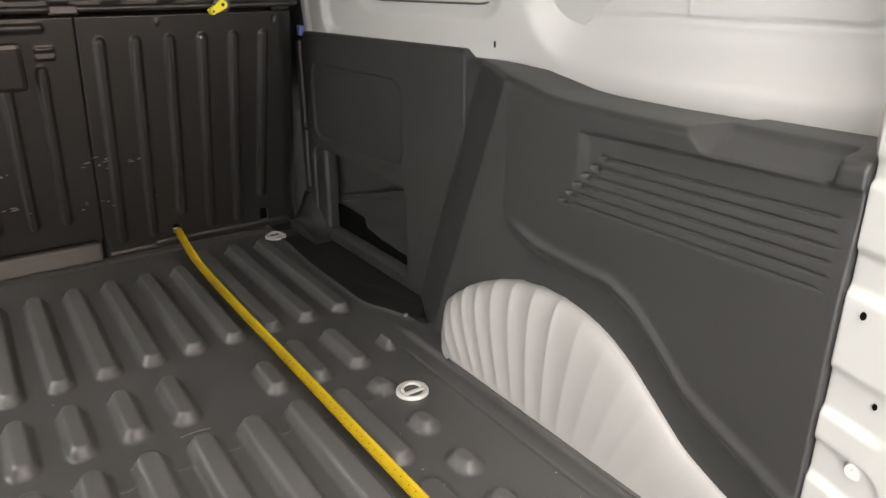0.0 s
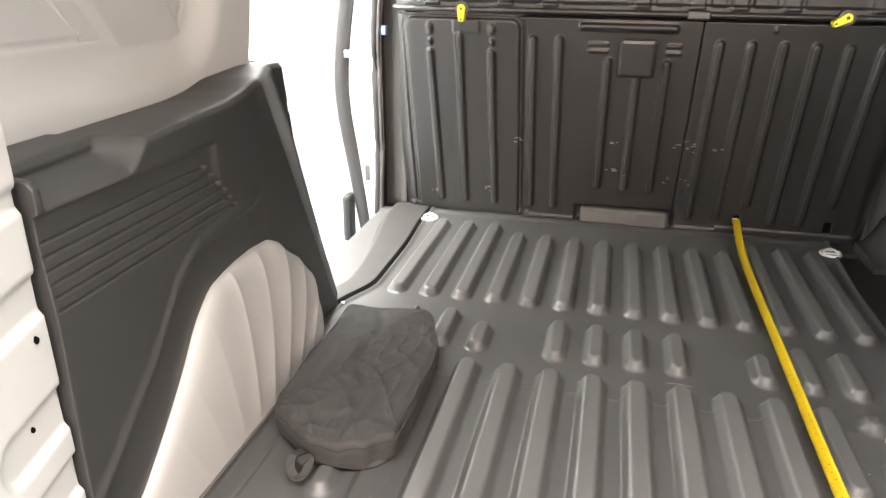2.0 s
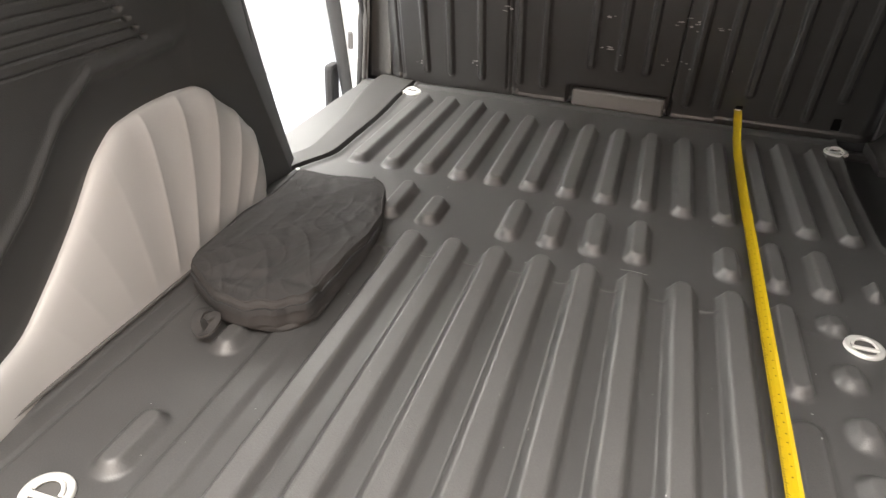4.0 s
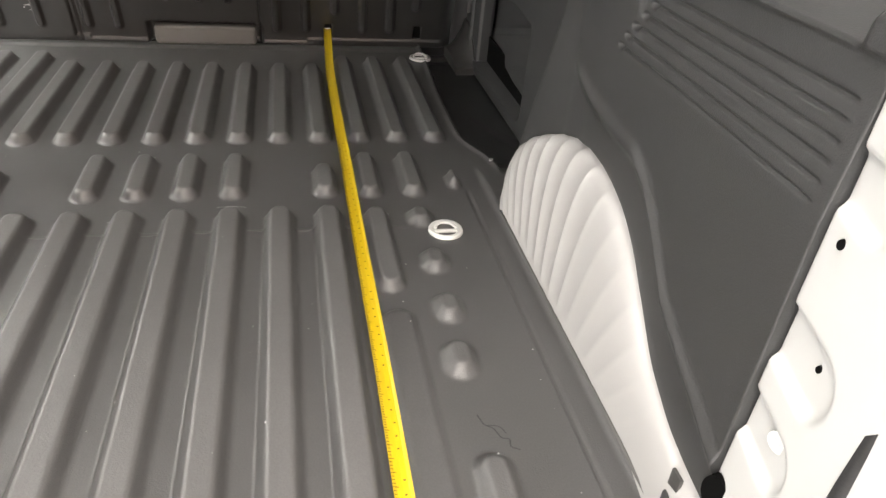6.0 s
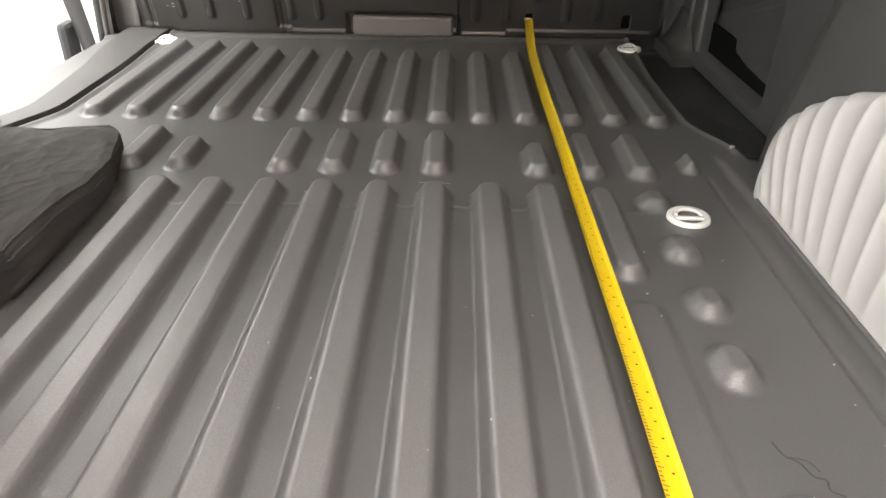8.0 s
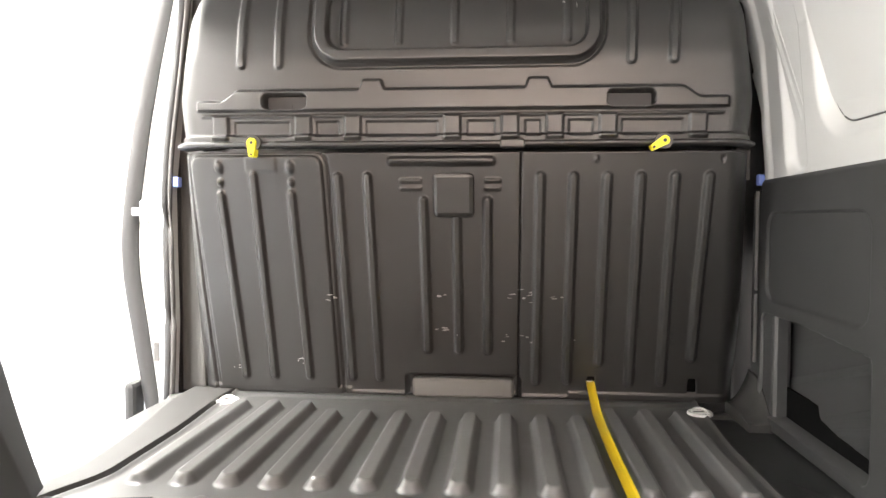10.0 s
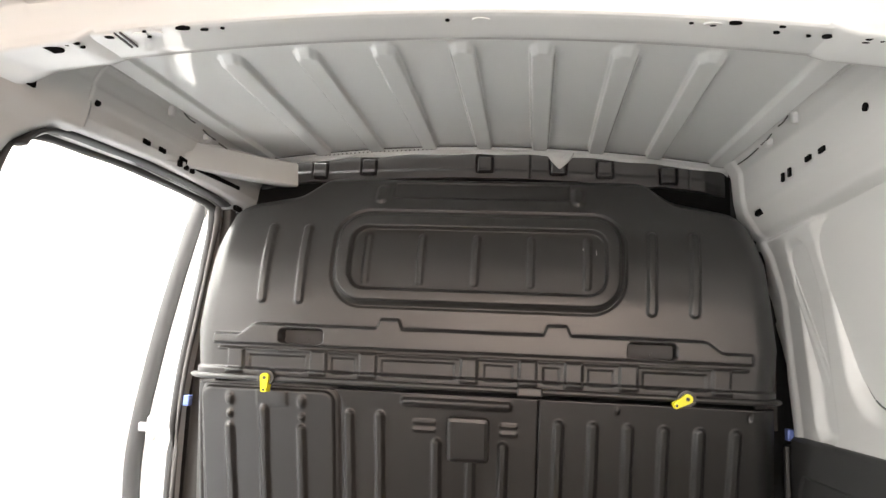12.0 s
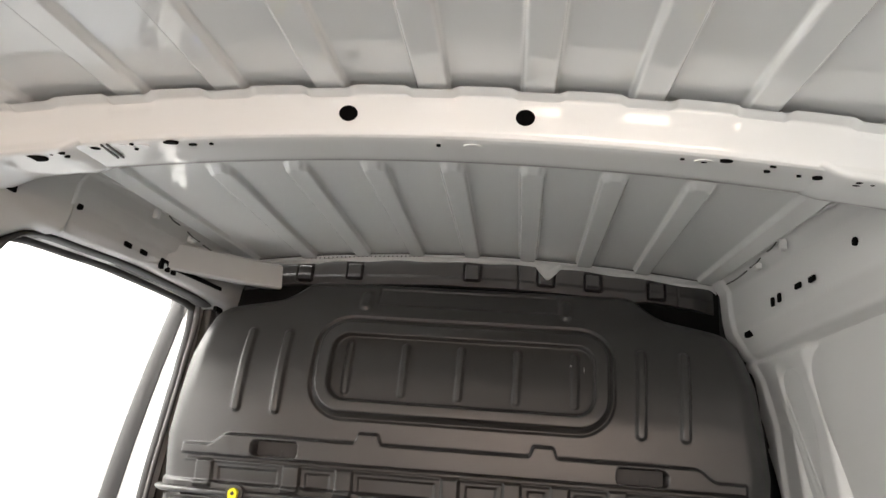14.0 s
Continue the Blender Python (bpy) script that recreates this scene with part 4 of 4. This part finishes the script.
STRX = [0.860, 0.880, 0.919, 0.948, 0.947, 0.912, 0.872, 0.824, 0.785]


def post_fn(z, v):
    a, b = np.interp(z, PZ, SEALX) - 0.003, np.interp(z, STRZ, STRX) + 0.01
    return -(a + (b - a) * v), 2.300 + 0.06 * step01((v - 0.15) / 0.85) + 0.012 * step01((v - 0.5) / 0.1), z


sheet("post_panel", span(-0.13, 1.20, 0.02), span(0, 1, 0.06), post_fn, PAINT, post, back=(0, 0.05, 0), flip=True)
pts = smooth_curve([(-x - 0.004, 2.362, z) for x, z in zip(STRX, STRZ)], 6)
part("outer_seal", sweep(pts, ring_profile(0.024, 0.026, 12), up=(0, 1, 0)), RUBBER, post, "thick grey rubber seal", smooth=True)
bm = bmesh.new()
box(bm, -0.898, -0.872, 2.300, 2.35, 0.465, 0.535, 0.01)
disc(bm, (-0.908, 2.328, 0.50), (-1, -0.3, 0), 0.012, 0.012, 0.02, 14)
part("striker", bm, PAINT, post, "white striker plate")
bm = bmesh.new()
box(bm, -0.862, -0.842, 2.303, 2.34, 0.08, 0.135, 0.005)
part("latch_plate", bm, GREYSEAL, post, "grey latch plate")
bm = bmesh.new()
box(bm, -0.957, -0.925, 2.31, 2.38, -0.16, 0.015, 0.015)
part("guide_block", bm, RUBBER, post, "black rounded guide block")


def side_post(side):
    """The dark channel beside the bulkhead."""
    def fn(u, z):
        return side * (0.715 + 0.085 * u), 2.335 - 0.02 * np.cos(u * math.pi) - 0.25 * np.clip(z - 1.0, 0, 1) * u, z
    ob = sheet("post_channel", span(0, 1, 0.1), span(-0.01, 1.24, 0.03), fn, CHANNEL if side < 0 else RUBBER, back=(0, 0.03, 0))
    return tagged(ob, "painted steel channel beside the bulkhead", "post", kind="structure")


side_post(-1)
side_post(1)
for x, y, z in ((-0.778, 2.290, 0.581), (0.755, 2.248, 0.582)):
    bm = bmesh.new()
    box(bm, x - 0.008, x + 0.008, y - 0.012, y + 0.012, z - 0.014, z + 0.014, 0.003)
    tagged(part("wire_clip", bm, BLUE), "small blue plastic clip beside the bulkhead", "clip", "blue clips")

# plates in the dark channel by the bulkhead's edge
for z0, z1 in ((0.585, 0.662), (0.672, 0.800), (0.822, 0.905), (0.93, 0.985)):
    bm = bmesh.new()
    w = 0.02 * max(0.0, z1 - 0.75)
    box(bm, 0.690 - w, 0.745 - w, 2.292, 2.308, z0, z1, 0.003)
    tagged(part("channel_plate", bm, CHANNEL), "dark grey plate in the channel beside the bulkhead", "plate", "channel plates")

# thin dark gaps round the pressed window panels
def rounded(corners, r, n):
    """The outline of a polygon with rounded corners."""
    out = []
    for i, c in enumerate(corners):
        p, a, b = Vector(c), Vector(corners[i - 1]), Vector(corners[(i + 1) % len(corners)])
        u, v = p + (a - p).normalized() * r, p + (b - p).normalized() * r
        out += [(u * (1 - t) ** 2 + p * 2 * t * (1 - t) + v * t * t) for t in np.linspace(0, 1, n)]
        far = b + (p - b).normalized() * r
        out += [v.lerp(far, t) for t in (0.2, 0.4, 0.6, 0.8)]
    return out


def window_gap(wall_fn, cy, cz, hy, hz, r, thick):
    line = []
    for p in rounded([(cy - hy, cz - hz), (cy + hy, cz - hz), (cy + hy, cz + hz), (cy - hy, cz + hz)], r, 10):
        line.append((p.x + float(window_lean(np.float64(p.x), p.y)), p.y))
    line.append(line[0])
    pts = []
    for y, z in line:
        v = (z - 0.40) / (float(rail_top(y)) - 0.40)
        pts.append(Vector(float(c) for c in wall_fn(np.float64(y), np.float64(v))) + Vector((-0.0004, 0, 0)))
    return tagged(part("window_gap", sweep(pts, ring_profile(thick, thick, 6), up=(1, 0, 0.01)), CHANNEL), "thin dark gap round a pressed window panel", "gap", "window gaps")


window_gap(wall_right, 1.6695, 0.848, 0.2485, 0.178, 0.08, 0.0021)
for y, z in ((1.373, 0.600), (0.999, 0.712)):
    v = (z - 0.40) / (float(rail_top(y)) - 0.40)
    x = float(wall_right(np.float64(y), np.float64(v))[0])
    bm = bmesh.new()
    box(bm, x - 0.0012, x + 0.002, y - 0.0025, y + 0.0025, z - 0.006, z + 0.006, 0.001)
    tagged(part("wall_slot", bm, HOLE_SHADE), "tiny dark slot in the white van side", "hole", "slots in the van side")

# rubber seal round the side door opening
pts = smooth_curve([(-0.816, 2.292, -0.03), (-0.807, 2.290, 0.18), (-0.812, 2.290, 0.57), (-0.785, 2.290, 0.83), (-0.768, 2.290, 0.96), (-0.748, 2.272, 1.080), (-0.741, 2.20, 1.110),
                    (-0.741, 1.855, 1.109), (-0.741, 1.70, 1.100), (-0.741, 1.55, 1.087), (-0.741, 1.475, 1.055), (-0.745, 1.448, 0.99), (-0.752, 1.440, 0.90)], 6)
seal = thing("door_seal", "black rubber seal round the open side door", "seal", place=(-0.75, 1.9, 1.1))
part("seal_tube", sweep(pts, ring_profile(0.013, 0.011, 10)), RUBBER, seal, smooth=True)
lip = [p + Vector((0.020, 0, 0.006)) if p.y < 2.25 and p.z > 0.95 else p + Vector((0.015, -0.004, 0)) for p in pts]
part("seal_lip", sweep(lip, ring_profile(0.009, 0.006, 8)), GREYSEAL, seal, "softer grey inner lip", smooth=True)
top = [p + Vector((0.036, 0, 0.006)) for p in pts if p.y < 2.25 and p.z > 1.03]
part("seal_band", sweep(top, ring_profile(0.020, 0.006, 10)), RUBBER, seal, "wide upper band of the seal", smooth=True)

# corner piece at the foot of the bulkhead
tagged(sheet("corner_gusset", span(0, 1, 0.05), span(2.13, 2.315, 0.02),
             lambda u, y: (0.700 + 0.057 * u, y, -0.004 + 0.085 * u ** 2.2 * step01((y - 2.11) / 0.16) + 0.012 * step01((y - 2.15) / 0.05)), SILL, back=(0, 0, -0.03)),
       "grey moulded corner piece at the bulkhead's foot", "trim piece")
bm = bmesh.new()
box(bm, 0.743, 0.752, 2.242, 2.250, 0.125, 0.298, 0.002)
tagged(part("post_flange", bm, GREYSEAL), "narrow grey flange beside the bulkhead", "flange", "post flanges")
bm = bmesh.new()
box(bm, 0.743, 0.752, 2.242, 2.250, 0.306, 0.555, 0.002)
tagged(part("post_flange", bm, GREYSEAL), "narrow grey flange beside the bulkhead", "flange", "post flanges")


bm = bmesh.new()
box(bm, 0.757, 0.80, 2.146, 2.31, -0.01, 0.555, 0.01)
tagged(part("trim_post", bm, TRIM), "black plastic post cover beside the bulkhead", "trim", kind="structure")


# ---------------------------------------------------------------- rear door jambs
def jamb_fn(side):
    def fn(u, z):
        y = (0.603 if side > 0 else 0.634) - 0.158 * u
        x = 0.614 - 0.040 * u + np.interp(z, [0, 0.5, 0.9, 1.2], [-0.002, 0.002, 0.0, -0.02])
        # pressed tongues, sunk into the steel
        for zc, end, r in ((0.545, 0.535, 0.016), (0.443, 0.560, 0.026), (0.306, 0.545, 0.030), (0.218, 0.548, 0.028)):
            x = x + 0.0065 * rib(y, z, 0.70, zc, end, zc - 0.004, r, 0.009)
        x = x + 0.03 * step01((u - 0.90) / 0.10)
        return side * x, y, z
    return fn


for side in (1, -1):
    j = thing("rear_door_jamb", "white painted steel rear door jamb with pressed dimples", "door jamb", place=(side * 0.60, 0.55, 0))
    sheet("jamb_panel", span(0, 1, 0.012), span(-0.02, 1.20, 0.004), jamb_fn(side), PAINT, j, back=(side * 0.04, 0.02, 0), flip=side < 0)
    for y, z, r in ((0.580, 0.400, 0.0031), (0.550, 0.311, 0.0024), (0.592, 0.118, 0.015)):
        y += 0.0 if side > 0 else 0.031
        u = ((0.603 if side > 0 else 0.634) - y) / 0.158
        x = float(jamb_fn(side)(np.float64(u), np.float64(z))[0])
        bm = bmesh.new()
        disc(bm, (x, y, z), (-side * 0.97, -0.24, 0), r, r * 1.4, 0.0022 if r < 0.01 else 0.005, 16)
        part("round_hole", bm, HOLE_SHADE, j)
    u = (0.603 - 0.553) / 0.158
    x = float(jamb_fn(side)(np.float64(u), np.float64(0.230))[0])
    bm = bmesh.new()
    disc(bm, (x, 0.553, 0.230), (-side * 0.97, -0.24, 0), 0.010, 0.010, 0.003, 18)
    disc(bm, (x - side * 0.002, 0.553, 0.230), (-side * 0.97, -0.24, 0), 0.004, 0.004, 0.004, 6)
    part("bolt", bm, PAINT, j)
    pts = smooth_curve([(side * (0.592 + (0.008 if z > 0.3 else 0)), 0.470, z) for z in np.linspace(-0.02, 1.16, 9)], 4)
    tagged(part("rear_door_seal", sweep(pts, ring_profile(0.014, 0.014, 10), up=(0, 1, 0)), RUBBER, smooth=True), "black rubber seal on the rear door jamb", "seal", "rear door seals")


# ---------------------------------------------------------------- tie-down eyes
def eye(x, y, tilt):
    ring = thing("tie_down_eye", "round zinc-plated tie-down eye sunk in the floor liner", "tie-down", group="tie-down eyes", place=(x, y, 0))
    bm = bmesh.new()
    n = 32
    prof = [(0.0308, 0.000), (0.0303, 0.0045), (0.0288, 0.0066), (0.0240, 0.0060), (0.0212, 0.0045), (0.0200, 0.0015)]
    rows = [[bm.verts.new((x + r * math.cos(2 * math.pi * i / n), y + r * math.sin(2 * math.pi * i / n), h + 0.001)) for i in range(n)] for r, h in prof]
    for a, b in zip(rows, rows[1:]):
        for i in range(n):
            bm.faces.new((a[i], a[(i + 1) % n], b[(i + 1) % n], b[i]))
    part("bezel", bm, ZINC, ring, "bright dished bezel", smooth=True)
    bm = bmesh.new()
    disc(bm, (x, y, 0.0022), (0, 0, 1), 0.0212, 0.0212, 0.001, 24)
    part("cup", bm, GREYPAD, ring, "dull grey cup")
    arc = [Vector((x + 0.0182 * math.cos(a), y + 0.0182 * math.sin(a) * math.cos(tilt), 0.0060 + 0.0182 * max(0, math.sin(a)) * math.sin(tilt))) for a in np.linspace(0, math.pi, 14)]
    part("lashing_ring", sweep(arc, ring_profile(0.0026, 0.0026, 8), up=(0.01, 0.02, 1)), ZINC, ring, smooth=True)
    bm = bmesh.new()
    box(bm, x - 0.0200, x + 0.0200, y - 0.0100, y - 0.0025, 0.0030, 0.0078, 0.0016)
    part("hinge_bar", bm, ZINC, ring, "pale bar across the cup")


eye(-0.605, 2.2, 0.35)
eye(0.605, 2.2, 0.35)
eye(0.493, 1.255, 0.1)
eye(-0.484, 0.600, 0.1)
for side in (1, -1):
    bm = bmesh.new()
    disc(bm, (side * 0.646, 1.527, 0.004), (0, 0, 1), 0.0045, 0.0045, 0.003, 14)
    tagged(part("liner_screw", bm, STEEL), "small bright screw at the liner's corner", "screw", "liner screws")


# ---------------------------------------------------------------- tape measure
tape = thing("tape_measure", "yellow steel tape measure pulled out along the ribbed floor", "tape measure", place=(0.31, 0.5, 0.02))
TAPE_PTS = [(0.345, 2.284, 0.055), (0.344, 2.250, 0.052), (0.342, 2.18, 0.038), (0.338, 2.06, 0.024), (0.336, 1.88, 0.021), (0.336, 1.68, 0.020), (0.337, 1.48, 0.0195), (0.337, 1.20, 0.0195),
            (0.338, 0.93, 0.0195), (0.337, 0.72, 0.0195), (0.336, 0.55, 0.0195), (0.336, 0.465, 0.0195), (0.336, 0.42, 0.008), (0.336, 0.38, -0.03)]
line = smooth_curve(TAPE_PTS, 10)
W = 0.0108
prof = [(-W, 0.0035), (-W * 0.6, 0.0008), (0, 0), (W * 0.6, 0.0008), (W, 0.0035), (W, 0.0043), (W * 0.6, 0.0016), (0, 0.0008), (-W * 0.6, 0.0016), (-W, 0.0043)]
part("blade", sweep(line, prof), TAPE, tape, "yellow enamelled steel blade")
bm = bmesh.new()
box(bm, 0.336, 0.354, 2.2885, 2.2915, 0.043, 0.058, 0.001)
part("end_hook", bm, STEEL, tape, "small steel end hook")
bm = bmesh.new()
total = 0.0
marks = random.Random(9)
for a, b in zip(line, line[1:]):
    d = b - a
    n = max(1, int(d.length / 0.004))
    side = d.cross(Vector((0, 0, 1))).normalized()
    up = side.cross(d).normalized()
    if a.y > 1.6:
        continue
    for i in range(n):
        p = a + d * (i / n)
        total += d.length / n
        k = round(total / 0.004)
        for s, lng in ((1, 0.30 if k % 5 else 0.55),):
            o, e = s * W * 0.97, s * W * (0.97 - lng)
            f = d.normalized() * 0.0005
            h0, h1 = up * 0.0047, up * (0.0047 - 0.0030 * lng)
            bm.faces.new([bm.verts.new(q) for q in (p + side * o + h0 - f, p + side * o + h0 + f, p + side * e + h1 + f, p + side * e + h1 - f)])
        if k % 5 == 2:
            f = d.normalized() * 0.0010
            c, w = -0.2 * W + marks.uniform(-1, 1) * 0.001, 0.0013
            h0 = up * 0.0018
            bm.faces.new([bm.verts.new(q) for q in (p + side * (c - w) + h0 - f, p + side * (c - w) + h0 + f, p + side * (c + w) + h0 + f, p + side * (c + w) + h0 - f)])
tagged(part("graduation_scale", bm, INK, tape, "fine black graduation marks"), kind="stuff")


# ---------------------------------------------------------------- bag
bag = thing("pouch", "flat black cloth zip pouch lying on the floor liner", "bag", place=(-0.45, 1.17, 0.015))
CORE = [(-0.600, 1.458), (-0.408, 1.468), (-0.345, 1.290), (-0.340, 1.000), (-0.372, 0.945), (-0.470, 0.935), (-0.572, 1.005)]


OUT = np.array([(p.x, p.y) for p in rounded(CORE, 0.030, 8)])
CEN = np.array([-0.452, 1.180])


def bag_fn(u, v):
    t = u * len(OUT)
    i = np.floor(t).astype(int) % len(OUT)
    o = OUT[i] + (OUT[(i + 1) % len(OUT)] - OUT[i]) * (t - np.floor(t))[..., None]
    prof_v = [0, 0.12, 0.26, 0.40, 0.50, 0.60, 0.75, 1.0]
    r = np.interp(v, prof_v, [0.955, 0.99, 1.0, 0.995, 0.968, 0.88, 0.5, 0.0])
    z = np.interp(v, prof_v, [0.008, 0.022, 0.045, 0.060, 0.068, 0.071, 0.070, 0.068])
    x = CEN[0] + (o[..., 0] - CEN[0]) * r
    y = CEN[1] + (o[..., 1] - CEN[1]) * r
    wob = np.sin(17 * x + 9 * y) * np.cos(13 * y - 21 * x) + 0.5 * np.sin(46 * x - 25 * y + 1.0) + 0.4 * np.sin(70 * y + 30 * x)
    fold = np.exp(-((y - 1.00 - 0.25 * (x + 0.45) - 0.01 * np.sin(40 * x)) / 0.010) ** 2) + np.exp(-((x + 0.47 + 0.2 * (y - 1.2) + 0.012 * np.sin(22 * y)) / 0.012) ** 2)
    rid = sum(w * (1 - np.abs(np.sin(a * x + b * y + c + 1.5 * np.sin(d * x - a * 0.3 * y)))) ** 3 for w, a, b, c, d in ((1, 22, 31, 0.3, 14), (0.8, 47, -18, 1.1, 9), (0.7, -35, 52, 2.0, 21), (0.5, 80, 33, 0.7, 30)))
    z = z + (0.0030 * rid + 0.0026 * wob - 0.0040 * fold) * step01(v / 0.3) - 0.026 * step01((y - 1.05) / 0.42) * step01(v / 0.3)
    k = (0.0030 * np.sin(60 * y + 40 * x) + 0.0024 * np.sin(31 * x - 22 * y) + 0.0015 * np.sin(120 * x + 70 * y)) * step01((v - 0.03) / 0.08) * step01((0.58 - v) / 0.1)
    return x + k, y - k, z


sheet("cloth_body", np.linspace(0, 1, 321), np.linspace(0, 1, 110), bag_fn, CLOTH, bag, "crumpled black cloth", flip=False)


def bag_line(v, grow):
    out = []
    for i in range(len(OUT)):
        x, y, z = (float(c) for c in bag_fn(np.float64(i / len(OUT)) + 1e-9, np.float64(v)))
        out.append(Vector((CEN[0] + (x - CEN[0]) * grow, CEN[1] + (y - CEN[1]) * grow, z)))
    return out + out[:1]


part("piping", sweep(bag_line(0.49, 1.005), ring_profile(0.0018, 0.0018, 6)), CLOTH, bag, "corded edge", smooth=True)
half = bag_line(0.30, 1.006)
part("zip", sweep(half[30:74], [(-0.002, -0.005), (0.002, -0.005), (0.002, 0.005), (-0.002, 0.005)]), RUBBER, bag, "black zip along the side")
loop = smooth_curve([(-0.488, 0.944, 0.034), (-0.496, 0.926, 0.038), (-0.494, 0.908, 0.030), (-0.482, 0.899, 0.020), (-0.470, 0.903, 0.024), (-0.466, 0.918, 0.034), (-0.472, 0.926, 0.040), (-0.480, 0.914, 0.036)], 6)
part("strap_loop", sweep(loop, [(-0.007, -0.0018), (0.007, -0.0018), (0.007, 0.0018), (-0.007, 0.0018)]), CLOTH, bag, "knotted black webbing end")
bm = bmesh.new()
box(bm, -0.490, -0.470, 0.922, 0.938, 0.020, 0.036, 0.006)
part("buckle", bm, RUBBER, bag, "black plastic buckle")

# spring clip at the tip of the side trim
clip = thing("spring_clip", "small bent steel clip between wheel arch and trim", "clip", place=(0.606, 0.64, 0.06))
bm = bmesh.new()
box(bm, 0.603, 0.607, 0.632, 0.650, 0.045, 0.085, 0.001)
part("clip_leaf", bm, CHANNEL, clip)
bm = bmesh.new()
box(bm, 0.598, 0.605, 0.636, 0.647, 0.040, 0.056, 0.002)
part("clip_foot", bm, RUBBER, clip)


# ---------------------------------------------------------------- marks on the liner
def floor_mark(pts, width, mat, label):
    line = [Vector((x, y, float(floor_form(np.array([x]), np.array([y]))[0]) + 0.0006)) for x, y, _ in smooth_curve([(x, y, 0) for x, y in pts], 5)]
    ob = part("floor_scuff", sweep(line, [(-width, 0), (-width * 0.4, 0.0003), (width, 0), (0, -0.0004)]), mat)
    return tagged(ob, label, "scuff", "floor scuffs")


floor_mark([(0.447, 0.822), (0.452, 0.806), (0.462, 0.798), (0.468, 0.783), (0.477, 0.779), (0.476, 0.768), (0.486, 0.762)], 0.0009, RUBBER, "dark squiggled scuff on the floor liner")
floor_mark([(0.456, 0.804), (0.470, 0.800), (0.476, 0.788)], 0.0007, RUBBER, "dark squiggled scuff on the floor liner")
floor_mark([(-0.10, 0.70), (-0.085, 0.712), (-0.078, 0.73)], 0.0008, SCUFF, "faint pale scuff on the floor liner")
floor_mark([(0.10, 1.36), (0.125, 1.362), (0.15, 1.358)], 0.0008, SCUFF, "faint pale scuff on the floor liner")

for k in range(3, 11):
    a, b = LANES[k] + 0.030, LANES[k + 1] - 0.030 if k < 10 else LANES[k] + 0.052
    floor_mark([(a, 1.270 + 0.002 * (k % 3)), ((a + b) / 2, 1.269 + 0.002 * (k % 3)), (b, 1.271 + 0.001 * (k % 2))], 0.0011, SEAM, "thin pale moulding seam between two ribs")
rnd = random.Random(21)
bm = bmesh.new()
for i in range(130):
    x, y = rnd.uniform(-0.56, 0.56), rnd.uniform(0.47, 2.2)
    z = float(floor_form(np.array([x]), np.array([y]))[0]) + 0.0006
    r = rnd.choice((0.0006, 0.0008, 0.0008, 0.0011, 0.0016))
    a0 = rnd.uniform(0, 3)
    vs = [bm.verts.new((x + r * rnd.uniform(0.6, 1.4) * math.cos(a0 + k * 1.257), y + r * rnd.uniform(0.6, 1.4) * math.sin(a0 + k * 1.257), z)) for k in range(5)]
    top = bm.verts.new((x, y, z + r * 0.6))
    for k in range(5):
        bm.faces.new((vs[k], vs[(k + 1) % 5], top))
tagged(part("dust_specks", bm, SCUFF), "pale specks of dust on the floor liner", "dust", kind="stuff")
